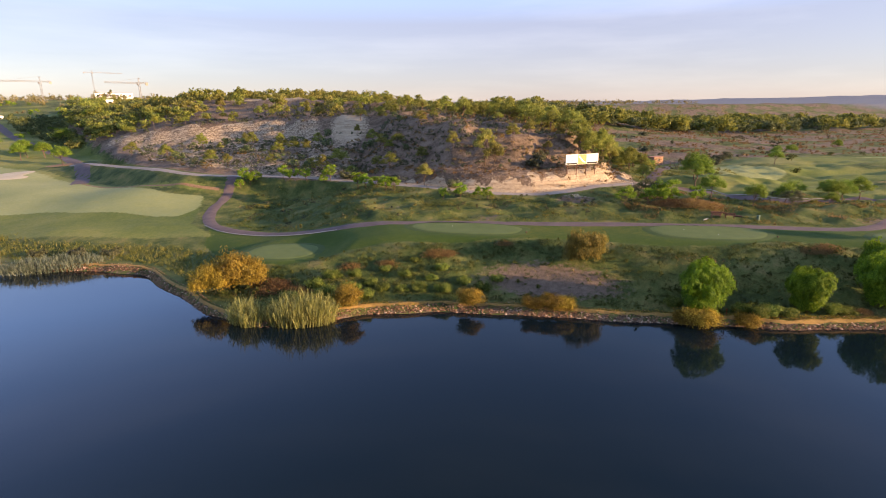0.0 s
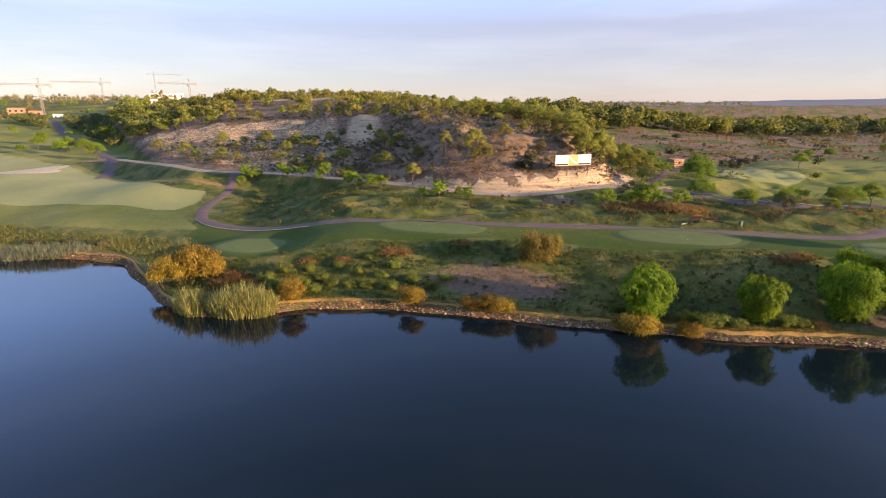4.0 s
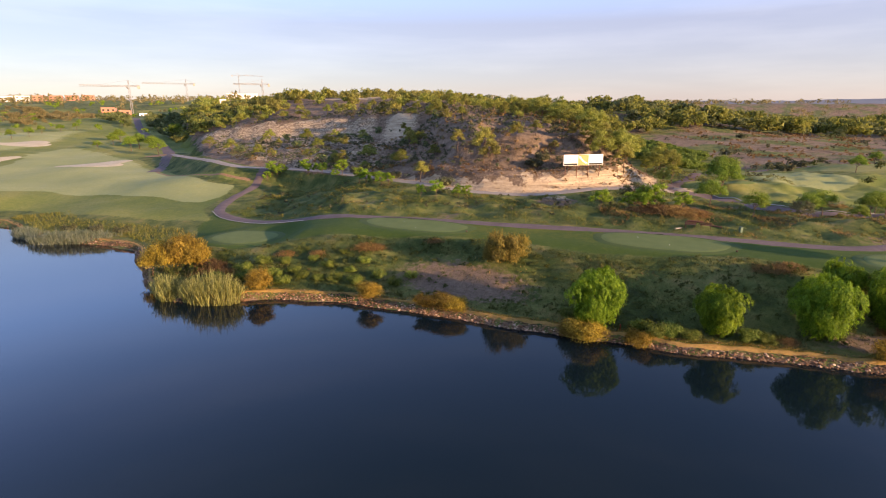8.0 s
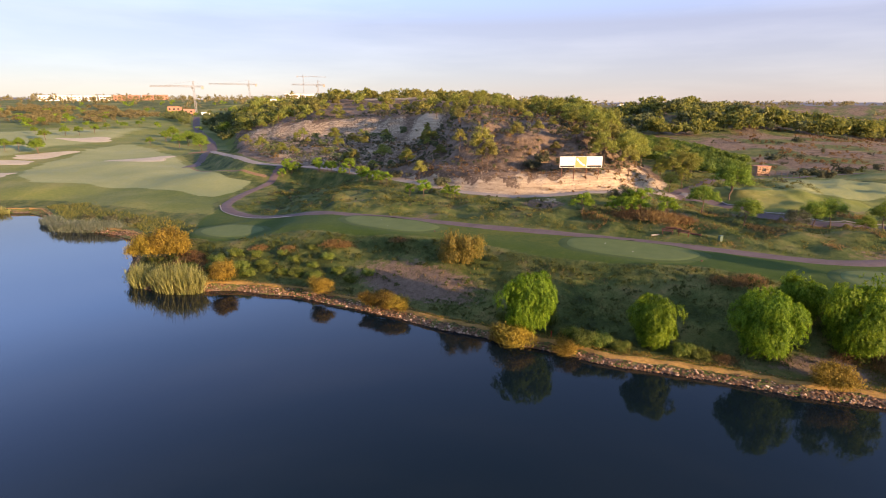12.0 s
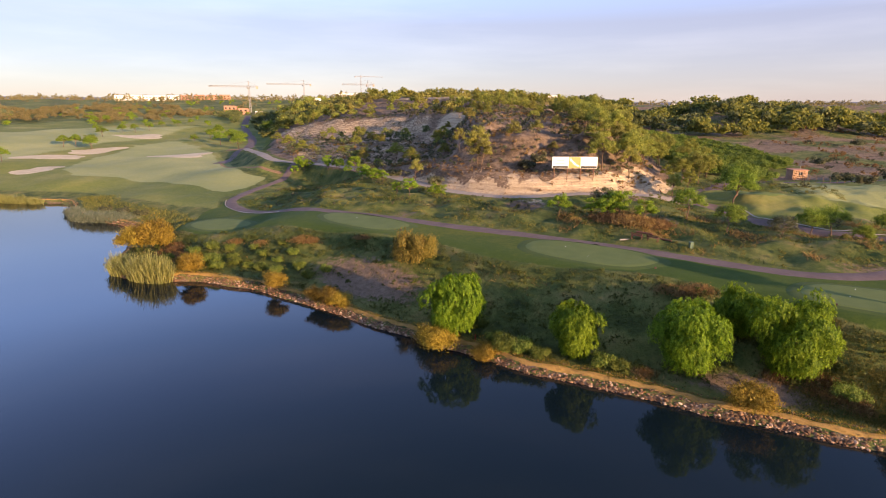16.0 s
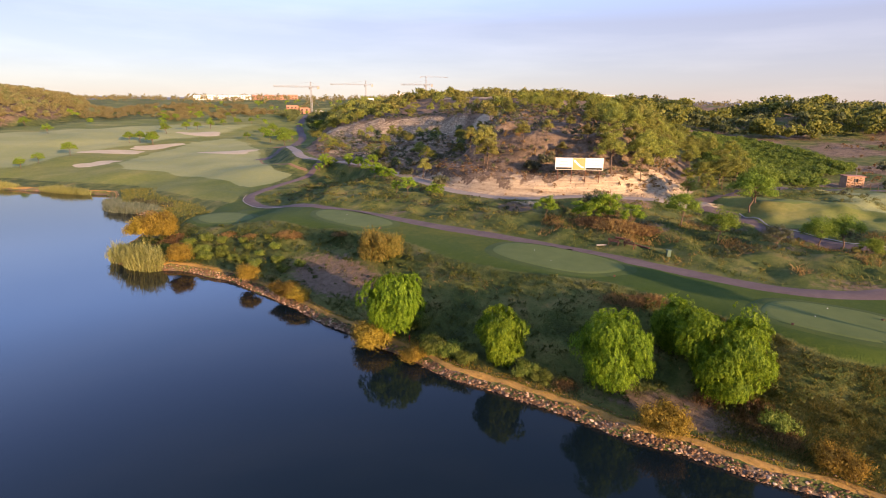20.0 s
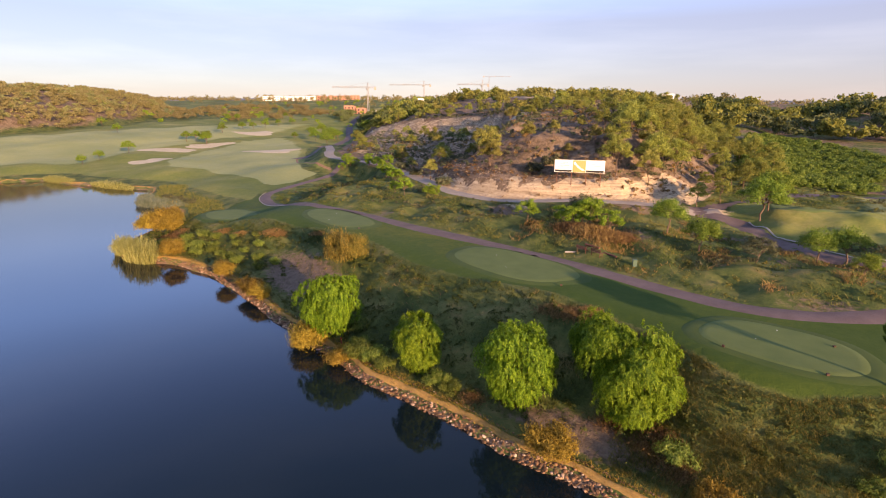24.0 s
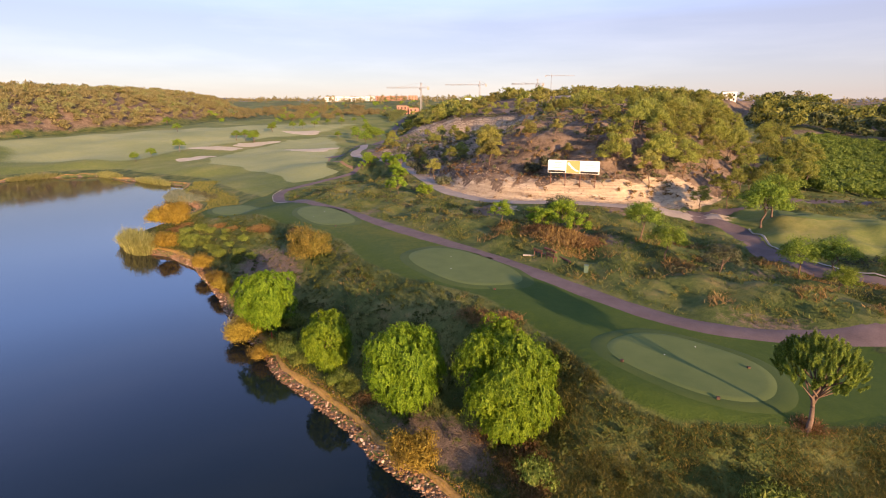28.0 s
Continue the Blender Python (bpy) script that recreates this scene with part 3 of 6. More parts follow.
def zones(x, y):
    d = -poly_dist(x, y, LAKE)
    hill = poly_dist(x, y, HILL) + 1.2 * waves(x, y, 23, 5)
    semi = sstep(poly_dist(x, y, STRIP) / 1.2 + 0.5)
    gold = sstep((poly_dist(x, y, COURSE) + 2) / 5) * sstep((d - 7) / 4)
    island = sstep((line_dist(x, y, BARE) - 0.5) / 1.5) * (1 - sstep((line_dist(x, y, TRACK) - 9) / 3)) * sstep((-x - 18) / 6) * sstep((y - 140) / 8)
    gold = gold * (1 - island)
    mown = (1 - island) * np.maximum(sstep((poly_dist(x, y, FAIRWAY) + 1.2 * waves(x, y, 30, 78)) / 4 + 0.5), sstep((poly_dist(x, y, FAIRWAY_2) + 6 * waves(x, y, 70, 79)) / 30 + 0.5))
    knoll = np.exp(-(((x - 102.5) / 16) ** 4 + ((y - 117) / 12) ** 4)) + np.exp(-(((x - 180) / 40) ** 2 + ((y - 160) / 22) ** 2))
    gold = np.maximum(gold, sstep((knoll - 0.35) / 0.2))
    east = sstep((x - 104) / 14) * sstep((168 + 0.1 * x - y) / 10) * sstep((d - 30) / 10)
    gold = np.maximum(gold, east * (0.62 + 0.4 * waves(x, y, 40, 90)))
    mown = np.maximum(mown, east * sstep((waves(x, y, 70, 91) - 0.25) / 0.2))
    soil = 0.95 * np.exp(-(((x - 32) / 11) ** 2 + ((y - 68 + 0.4 * (x - 32)) / 5) ** 2)) + 0.95 * np.exp(-(((x - 78) / 8) ** 2 + ((y - 49.0 + 0.15 * (x - 78)) / 2.6) ** 2))
    soil = soil + 0.75 * np.exp(-(((x - 72) / 9) ** 2 + ((y - 90) / 4) ** 2)) + 0.75 * np.exp(-((d - 0.1) / 0.5) ** 2)
    soil = np.maximum(soil, 0.9 * np.exp(-(((x - 52) / 5) ** 2 + ((y - 101) / 3) ** 2)))
    soil = np.maximum(soil, 0.62 * np.clip(waves(x, y, 17, 82) - 0.1, 0, 1) * sstep((d - 24) / 4) * (x > -15) * (x < 120) * (y < 112))
    soil = np.maximum(soil, 0.85 * np.exp(-(((x + 30) / 40) ** 2 + ((y - 300) / 11) ** 2)))
    field = (0.52 + 0.45 * waves(x, y, 34, 89)) * sstep((x - 84) / 8) * sstep((y - 178 - 0.1 * (x - 130)) / 12)
    scrub = np.maximum(sstep((hill + 1) / 4), field)
    scrub = np.maximum(scrub, sstep(poly_dist(x, y, WEST) / 20 + 0.3))
    front = sstep((x - 8) / 14) * sstep((140 - y) / 12) * sstep((92 - x) / 6)
    pale = front * sstep((hill + 0.8) / 1.0) * (1 - sstep((hill - 2.6 - 4.0 * sstep((x - 50) / 15) - 1.6 * waves(x, y, 6, 77)) / 1.5)) * 1.1
    pale = np.maximum(pale, 0.9 * np.exp(-(((x + 280) / 13) ** 2 + ((y - 464) / 10) ** 2)))
    up = y - np.interp(x, [q[0] for q in TERRACE], [q[1] for q in TERRACE]) - 0.6 * waves(x, y, 9, 16)
    bare = sstep((up + 3) / 3) * (1 - sstep((up - 11 - 2 * waves(x, y, 15, 18)) / 3)) * sstep((x + 94) / 6) * (1 - sstep((x + 2) / 12))
    # bank kept only half pale, its shade put into the ground colour
    pale = np.maximum(pale, 0.52 * bare)
    shaded = sstep((hill - 3) / 4) * (up < 0) * (1 - sstep((x - 6) / 14)) * (y < 262)
    pale = np.maximum(pale, (0.47 + 0.1 * waves(x, y, 13, 19)) * shaded)
    pale = np.maximum(pale, 0.9 * np.exp(-(((x - 12) / 9) ** 2 + ((y - 214) / 24) ** 2)))
    pale = np.maximum(pale, 0.9 * np.exp(-(((x + 20) / 30) ** 2 + ((y - 318) / 12) ** 2)))
    pale = np.maximum(pale, 0.7 * np.exp(-(((x - 53) / 4) ** 2 + ((y - 103.5) / 2.5) ** 2)))
    pale = np.maximum(pale, 0.8 * np.exp(-(((x - 84) / 5) ** 2 + ((y - 119) / 4) ** 2)))
    out = sstep((y - 330) / 40) * sstep((-100 - x) / 30)
    gold = np.maximum(gold, out * (0.45 + 0.3 * waves(x, y, 60, 84)))
    far = sstep((np.hypot(x, y) - 500) / 200)
    # haze: blue-grey tint put on ground beyond about 1100 m
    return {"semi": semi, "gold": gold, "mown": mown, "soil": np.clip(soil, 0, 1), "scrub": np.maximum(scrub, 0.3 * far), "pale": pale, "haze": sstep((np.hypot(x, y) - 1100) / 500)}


def make_ground():
    ny, nx = XX.shape
    co = np.stack([XX, YY, ZZ], -1).reshape(-1, 3)
    idx = np.arange(ny * nx).reshape(ny, nx)
    f = np.stack([idx[:-1, :-1], idx[:-1, 1:], idx[1:, 1:], idx[1:, :-1]], -1).reshape(-1, 4)
    me = bpy.data.meshes.new("ground")
    me.vertices.add(len(co))
    me.vertices.foreach_set("co", co.astype(np.float32).ravel())
    me.loops.add(f.size)
    me.loops.foreach_set("vertex_index", f.astype(np.int32).ravel())
    me.polygons.add(len(f))
    me.polygons.foreach_set("loop_start", np.arange(0, f.size, 4, dtype=np.int32))
    me.polygons.foreach_set("loop_total", np.full(len(f), 4, np.int32))
    me.polygons.foreach_set("use_smooth", np.ones(len(f), bool))
    me.materials.append(M_ground)
    me.update(calc_edges=True)
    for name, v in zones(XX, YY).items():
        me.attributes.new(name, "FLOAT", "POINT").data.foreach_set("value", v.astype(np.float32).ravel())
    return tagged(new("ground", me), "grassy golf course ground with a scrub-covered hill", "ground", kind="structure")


make_ground()
water = mesh_of("water", [(-190, -190, 0), (215, -190, 0), (215, 125, 0), (-190, 125, 0)], [(0, 1, 2, 3)], M_water)
tagged(new("water", water), "calm dark blue lake water", "water", kind="structure")


def smooth_line(pts, step):
    """Points along a Catmull-Rom curve through pts."""
    p = [Vector(q) for q in pts]
    p = [p[0] * 2 - p[1]] + p + [p[-1] * 2 - p[-2]]
    out = []
    for a, b, c, d in zip(p, p[1:], p[2:], p[3:]):
        k = max(1, int((c - b).length / step))
        for i in range(k):
            t = i / k
            out.append(0.5 * ((2 * b) + (c - a) * t + (2 * a - 5 * b + 4 * c - d) * t * t + (3 * b - a - 3 * c + d) * t ** 3))
    out.append(p[-2])
    return out


def strip_mesh(name, pts, width, lift, mat, step=1.2, offset=0.0, across=4):
    line = smooth_line(pts, step)
    verts, faces = [], []
    for i, q in enumerate(line):
        t = (line[min(i + 1, len(line) - 1)] - line[max(i - 1, 0)]).normalized()
        n = Vector((-t.y, t.x))
        w = width * (1 + 0.06 * math.sin(i * 0.37) + 0.04 * math.sin(i * 1.13))
        for k in range(across + 1):
            s = q + n * (offset + w * (k / across - 0.5))
            verts.append((s.x, s.y, gz(s.x, s.y) + lift - (0.10 if k in (0, across) else 0)))
        if i:
            a = (i - 1) * (across + 1)
            faces += [(a + k, a + k + 1, a + across + 2 + k, a + across + 1 + k) for k in range(across)]
    return mesh_of(name, verts, faces, mat, True)


ROAD = [(-71.5, 181), (-73.5, 188), (-76.5, 198), (-81, 210), (-88, 226), (-102, 252), (-121, 284), (-141, 311), (-168, 350), (-215, 430)]
SPUR = [(80.5, 118.4), (85, 117), (88.8, 114.2), (91, 109.5), (93, 104), (95.6, 99.5), (99, 97.2), (104, 95.8), (114, 93.5), (128, 92), (150, 96)]
LANE = [(81.5, 119.5), (84.6, 123.6), (88.6, 128.4), (94.6, 134.5), (102, 142), (111, 152.5), (119, 164), (126, 172), (136, 177), (160, 183), (210, 190)]
tagged(new("cart_path", strip_mesh("cart_path", CART, 2.6, 0.10, M_path)), "winding worn asphalt golf cart path", "path", kind="structure")
tagged(new("gravel_track", strip_mesh("gravel_track", TRACK, 3.6, 0.11, M_track)), "pale gravel track along the foot of the hill", "track", kind="structure")
tagged(new("service_road", strip_mesh("service_road", ROAD, 4.6, 0.13, M_path)), "worn asphalt service road past the fairway", "road", kind="structure")
tagged(new("side_path", strip_mesh("side_path", SPUR, 3.8, 0.12, M_path)), "worn asphalt side path past the green mound", "path", kind="structure")
tagged(new("bare_edge", strip_mesh("bare_edge", BARE, 0.8, 0.09, M_edge)), "narrow bare earth edge below the grassy bank", "path", kind="structure")
tagged(new("dirt_lane", strip_mesh("dirt_lane", LANE, 3.2, 0.09, M_path)), "pale dirt lane towards the small hut", "lane", kind="structure")
tagged(new("kerb", strip_mesh("kerb", SPUR[2:9], 0.28, 0.24, M_kerb, 0.8, 2.1, 2)), "low pale concrete path kerb", "kerb", kind="structure")
tagged(new("kerb", strip_mesh("kerb", CART[15:20], 0.22, 0.2, M_kerb, 0.8, 1.5, 2)), "low pale concrete path kerb", "kerb", kind="structure")


def patch_mesh(name, cx, cy, rx, ry, turn, lift, mat, wobble=0.06, power=2.4, seed=0):
    """A draped patch with a rounded outline."""
    rng = random.Random(seed)
    ph = [rng.uniform(0, 6.28) for _ in range(4)]
    c, s = math.cos(radians(turn)), math.sin(radians(turn))
    rings, seg = 12, 56
    verts, faces = [(cx, cy, gz(cx, cy) + lift)], []
    for r in range(1, rings + 1):
        for k in range(seg):
            a = 6.28319 * k / seg
            f = (abs(math.cos(a)) ** power + abs(math.sin(a)) ** power) ** (-1 / power)
            f *= 1 + wobble * (math.sin(2 * a + ph[0]) + 0.7 * math.sin(3 * a + ph[1]) + 0.4 * math.sin(5 * a + ph[2]))
            u, v = rx * f * math.cos(a) * r / rings, ry * f * math.sin(a) * r / rings
            x, y = cx + u * c - v * s, cy + u * s + v * c
            verts.append((x, y, gz(x, y) + (lift if r < rings else lift - 0.12)))
    for k in range(seg):
        faces.append((0, 1 + k, 1 + (k + 1) % seg))
    for r in range(rings - 1):
        a, b = 1 + r * seg, 1 + (r + 1) * seg
        faces += [(a + k, b + k, b + (k + 1) % seg, a + (k + 1) % seg) for k in range(seg)]
    return mesh_of(name, verts, faces, mat, True)


for k, (cx, cy, rx, ry, turn) in enumerate([q[:5] for q in TEES]):
    tagged(new("tee_box", patch_mesh("tee_box", cx, cy, rx, ry, turn, 0.16, M_tee, 0.03, 2.5, k)), "pale dewy closely mown golf tee", "tee box", "tees beside the lake", "structure")
    tagged(new("tee_collar", patch_mesh("tee_collar", cx, cy, rx + 1.1, ry + 0.9, turn, 0.10, M_collar, 0.04, 2.4, k)), "darker mown grass collar round a tee", "turf", "collars round the tees", "structure")
tagged(new("tee_box", patch_mesh("tee_box", 98.5, 121.5, 5.0, 4.0, 20, 0.14, M_tee, 0.03, 2.2, 9)), "small round mown tee on the green mound", "tee box", "tees beside the lake", "structure")
tagged(new("mulch_bed", patch_mesh("mulch_bed", -95.5, 231.5, 6.0, 4.2, 30, 0.13, M_edge, 0.05, 2.0, 31)), "brown mulch bed round a tree", "bed", kind="structure")
for k, (cx, cy, rx, ry, turn) in enumerate([(-126, 154, 7.5, 7, 30), (-150, 181, 11, 8, 25), (-152, 205, 11, 8, 40), (-104, 201, 13, 9, 50), (-178, 262, 14, 9, 45)]):
    tagged(new("sand_bunker", patch_mesh("sand_bunker", cx, cy, rx, ry, turn, 0.12, M_sand, 0.19, 2.0, 20 + k)), "pale sand bunker in the fairway", "bunker", "fairway bunkers", "structure")

# ---------------------------------------------------------------- plants
def unit(v):
    return v / np.maximum(np.linalg.norm(v, axis=-1, keepdims=True), 1e-6)


def cards(pos, out, length, width, rng, spread=0.6, along=None):
    """Small leaf quads at pos that face about outwards; along: the way their length runs."""
    n = len(pos)
    nrm = unit(out + spread * rng.randn(n, 3))
    t = rng.randn(n, 3) if along is None else along + 0.25 * rng.randn(n, 3)
    t = unit(t - (t * nrm).sum(1, keepdims=True) * nrm)
    b = np.cross(nrm, t)
    ln = (length * rng.uniform(0.7, 1.3, n))[:, None] * t / 2
    wd = (width * rng.uniform(0.7, 1.3, n))[:, None] * b / 2
    return np.stack([pos - ln - wd * 1.15, pos - ln + wd * 1.15, pos + ln * 1.15], 1)


def clump_cards(centres, radii, per, length, width, rng, flat=0.75, ragged=0.0, rise=None):
    pos, out = [], []
    for c, r in zip(centres, radii):
        v = unit(rng.randn(per, 3))
        v[:, 2] = np.abs(v[:, 2]) * 1.1 - 0.35
        v = unit(v)
        pos.append(np.asarray(c) + v * r * rng.uniform(0.65 - ragged, 1.05 + ragged, (per, 1)) * np.array([1, 1, flat]))
        out.append(v)
    return cards(np.concatenate(pos), np.concatenate(out), length, width, rng, 0.42, None if rise is None else np.concatenate(out) + np.array([0, 0, rise]))


def limb(bm, a, b, ra, rb, sides=7):
    """A tapered round piece from a to b."""
    a, b = Vector(a), Vector(b)
    q = (b - a).to_track_quat("Z", "Y").to_matrix()
    rings = []
    for p, r in ((a, ra), (b, rb)):
        rings.append([bm.verts.new(p + q @ Vector((r * math.cos(6.2832 * k / sides), r * math.sin(6.2832 * k / sides), 0))) for k in range(sides)])
    for k in range(sides):
        bm.faces.new((rings[0][k], rings[0][(k + 1) % sides], rings[1][(k + 1) % sides], rings[1][k]))
    bm.faces.new(rings[1])


def trunk_mesh(name, height_, radius, rng, targets, lean=0.3, sides=7):
    """A bent tapered trunk with limbs that reach for the targets."""
    bm = bmesh.new()
    pts = [Vector((0, 0, -0.3))]
    for k in range(1, 5):
        pts.append(Vector((lean * rng.uniform(-1, 1) * k / 4, lean * rng.uniform(-1, 1) * k / 4, height_ * k / 4)))
    for k in range(4):
        limb(bm, pts[k], pts[k + 1], radius * (1.15 - 0.2 * k), radius * (0.95 - 0.2 * k), sides)
    for c in targets:
        start = pts[2].lerp(pts[4], rng.uniform(0.0, 0.9))
        limb(bm, start, start.lerp(Vector(c), 0.9), radius * 0.42, radius * 0.12, 5)
    return bm_mesh(name, bm, M_bark, True)


def plant(name, label, category, crown, trunk=None, group="", crown_name="crown"):
    e = new(name)
    tagged(e, label, category, group)
    if trunk:
        part("trunk", trunk, e)
    part(crown_name, crown, e)
    return e


def crown_centres(rng, n, rx, rz, z0, lumps=0.0, hollow=0.35):
    out = []
    for _ in range(n):
        v = unit(rng.randn(3))
        v[2] = abs(v[2]) * 1.25 - 0.3
        r = rng.uniform(hollow, 1) ** 0.6
        out.append((v[0] * rx * r, v[1] * rx * r * rng.uniform(0.8, 1.1), z0 + v[2] * rz * r))
    return out


def pine_kind(seed, leaf, label, tall=6.5, rx=2.5, rz=1.9, n=38, per=84, size=0.30):
    rng = np.random.RandomState(seed)
    cs = crown_centres(rng, n, rx, rz, tall - rz)
    rad = rng.uniform(0.5, 1.0, n) * rx * 0.36
    crown = leaf_mesh("crown", clump_cards(cs, rad, per, size, size * 0.34, rng, 0.8, 0.25, 0.5), leaf)
    trunk = trunk_mesh("trunk", tall - rz * 0.9, 0.045 * rx, rng, cs[:9], 0.45)
    return plant("pine_tree", label, "tree", crown, trunk)


class Kinds:
    """Plants of one sort: the first is the model, the others are its copies."""

    def __init__(self, models, group=""):
        self.models, self.group, self.used = models, group, set()

    def put(self, x, y, size, rng, turn=None, stretch=1.0, sink=0.05, z=None, kind=None, label=""):
        k = rng.randrange(len(self.models)) if kind is None else kind
        turn = rng.uniform(0, 360) if turn is None else turn
        m = pose(x, y, (gz(x, y) if z is None else z) - sink, 0, 0, turn)
        e = self.models[k]
        if k in self.used:
            e = copy_thing(e, m)
        self.used.add(k)
        e.matrix_basis = m @ Matrix.Diagonal((size, size, size * stretch, 1))
        return tagged(e, label, group=self.group)


hill_pines = Kinds([pine_kind(s, L_pine, "rounded green Aleppo pine on the dry hillside", *a) for s, a in
                    ((1, (6.2, 2.6, 2.4)), (2, (6.6, 2.4, 2.9)), (3, (5.5, 2.9, 2.2)), (4, (7.0, 2.5, 2.8)), (5, (6.0, 2.3, 2.7)))], "pines on the hill")
dry_pines = Kinds([pine_kind(s, L_dry, "sunlit yellowish pine on the hill slope", *a) for s, a in ((11, (6.0, 1.8, 2.4)), (12, (5.4, 2.2, 2.0)))], "pines on the hill")
young_pines = Kinds([pine_kind(s, L_young, "young bright green pine on a thin trunk", 3.4, 1.5, 1.75, 22, 110, 0.21) for s in (21, 22, 23)], "young pines beside the track")
course_trees = Kinds([pine_kind(s, L_course, "round-topped green stone pine on the golf course", 4.8, 2.3, 1.9, 46, 140, 0.21) for s in (31, 32, 34)], "trees on the golf course")


def shrub_kind(seed, leaf, name, label, category, rx, tall, n, per, size, ragged=0.15, rise=None, slim=0.5):
    rng = np.random.RandomState(seed)
    cs = [(rng.uniform(-1, 1) * rx * 0.7, rng.uniform(-1, 1) * rx * 0.7, rng.uniform(0.25, 0.75) * tall) for _ in range(n)]
    rad = rng.uniform(0.5, 1.0, n) * min(rx, tall) * 0.55
    return plant(name, label, category, leaf_mesh("leaves", clump_cards(cs, rad, per, size, size * slim, rng, 0.85, ragged, rise), leaf), crown_name="leaves")


shrubs = Kinds([shrub_kind(s, L_shrub, "shrub", "dark low shrub on the scrubby slope", "shrub", 1.3, 1.5, 10, 70, 0.3) for s in (41, 42, 43)], "shrubs on the slopes")
tamarisks = Kinds([shrub_kind(s, L_orange, "tamarisk_bush", "rusty orange feathery bush at the water's edge", "bush", 1.5, 2.6, 28, 280, 0.22, 0.42, 0.6, 0.28) for s in (51, 52, 53)], "orange bushes along the shore")
bank_bushes = Kinds([shrub_kind(s, L_bush, "green_bush", "low green bush on the lake bank", "bush", 1.2, 1.3, 14, 200, 0.2, 0.35, 0.8, 0.35) for s in (56, 57)], "green bushes on the bank")


def weed_kind(seed, leaf, name, label, spread, tall, n):
    rng = np.random.RandomState(seed)
    base = np.concatenate([rng.randn(n, 2) * spread * 0.5, np.full((n, 1), -0.05)], 1)
    way = unit(np.concatenate([base[:, :2] * 0.5 + rng.randn(n, 2) * 0.45, np.ones((n, 1))], 1))
    h = (tall * rng.uniform(0.4, 1.1, n) * np.exp(-(base[:, :2] ** 2).sum(1) / (2 * spread ** 2)))[:, None]
    side = unit(rng.randn(n, 3) * np.array([1, 1, 0.05])) * 0.022
    stems = np.stack([base - side, base + side, base + way * h], 1)
    heads = cards(np.repeat(base + way * h * 0.75, 2, 0) + rng.randn(2 * n, 3) * 0.06, rng.randn(2 * n, 3), 0.16, 0.045, rng, 0.5, np.repeat(way, 2, 0))
    return plant(name, label, "weeds", leaf_mesh("foliage", np.concatenate([stems, heads]), leaf), crown_name="foliage")


red_bushes = Kinds([weed_kind(s, L_red, "dry_weeds", "rust-coloured dry weed clump on the bank", 1.5, 0.75, 800) for s in (58, 59)], "dry weed clumps")


def pepper_kind(seed, rx, tall, strands, leaves):
    """A weeping tree: short leaf strands that droop from rounded clumps, widest above the middle."""
    rng = np.random.RandomState(seed)
    nl = 64
    la = (np.arange(nl) * 2.39996 + rng.randn(nl) * 0.25)
    lu = np.clip((np.arange(nl) + 0.5) / nl + rng.randn(nl) * 0.08, 0.03, 1.05)
    prof = np.interp(lu, (0, 0.15, 0.35, 0.55, 0.75, 0.9, 1.0), (0.18, 0.46, 0.78, 1.0, 1.0, 0.84, 0.55))
    lr = rng.uniform(0.6, 1.12, nl) * prof * rx * 0.80 * (1 + 0.12 * np.sin(2 * la + seed))
    cen = np.stack([np.cos(la) * lr, np.sin(la) * lr, 0.13 * tall + lu * tall * (0.72 + 0.06 * np.sin(2 * la + 1.7 * seed))], 1)
    inner = np.arange(nl) % 4 == 0
    cen[inner, :2] *= 0.4
    size = rng.uniform(0.28, 0.42, nl) * rx * np.where(inner, 1.5, 1.0)
    pick = rng.randint(0, nl, strands)
    v = unit(rng.randn(strands, 3) + 0.9 * unit(cen[pick] * np.array([1, 1, 0.0])) + np.array([0, 0, 0.55]))
    top = cen[pick] + v * (size[pick] * rng.uniform(0.75, 1.05, strands))[:, None]
    flat = unit(v * np.array([1, 1, 0.01]))
    hang = rng.uniform(0.15, 0.75, strands) * (0.6 + 0.35 * tall / 7)
    pos, out, al = [], [], []
    for k in range(leaves):
        f = k / leaves
        pos.append(top + np.outer(hang * f * f, (0, 0, -1)) + flat * (0.22 * f ** 0.6) + 0.06 * rng.randn(strands, 3))
        out.append(v + 0.5 * flat)
        al.append(flat * (0.8 - f) + np.outer(0.3 + f, (0, 0, -1)) + 0.45 * rng.randn(strands, 3))
    pos, out, al = np.concatenate(pos), np.concatenate(out), np.concatenate(al)
    keep = pos[:, 2] > 0.2
    crown = leaf_mesh("crown", cards(pos[keep], out[keep], 0.24, 0.07, rng, 0.5, al[keep]), L_pepper)
    trunk = trunk_mesh("trunk", tall * 0.6, 0.24, rng, cen[20:34], 0.4, 9)
    return plant("pepper_tree", "weeping bright green pepper tree on the lake bank", "tree", crown, trunk, "pepper trees along the lake")


rnd = random.Random(7)
for seed, x, y, rx, tall in ((61, 47.6, 55.6, 3.1, 7.0), (62, 60.9, 52.4, 2.3, 6.0), (63, 71.4, 50.8, 3.25, 7.0), (64, 80.6, 51.6, 3.5, 7.6), (65, 77.2, 56.5, 2.4, 4.9)):
    pepper_kind(seed, rx, tall, int(1250 * rx), 11).matrix_basis = pose(x, y, gz(x, y) - 0.05, 0, 0, rnd.uniform(0, 360))


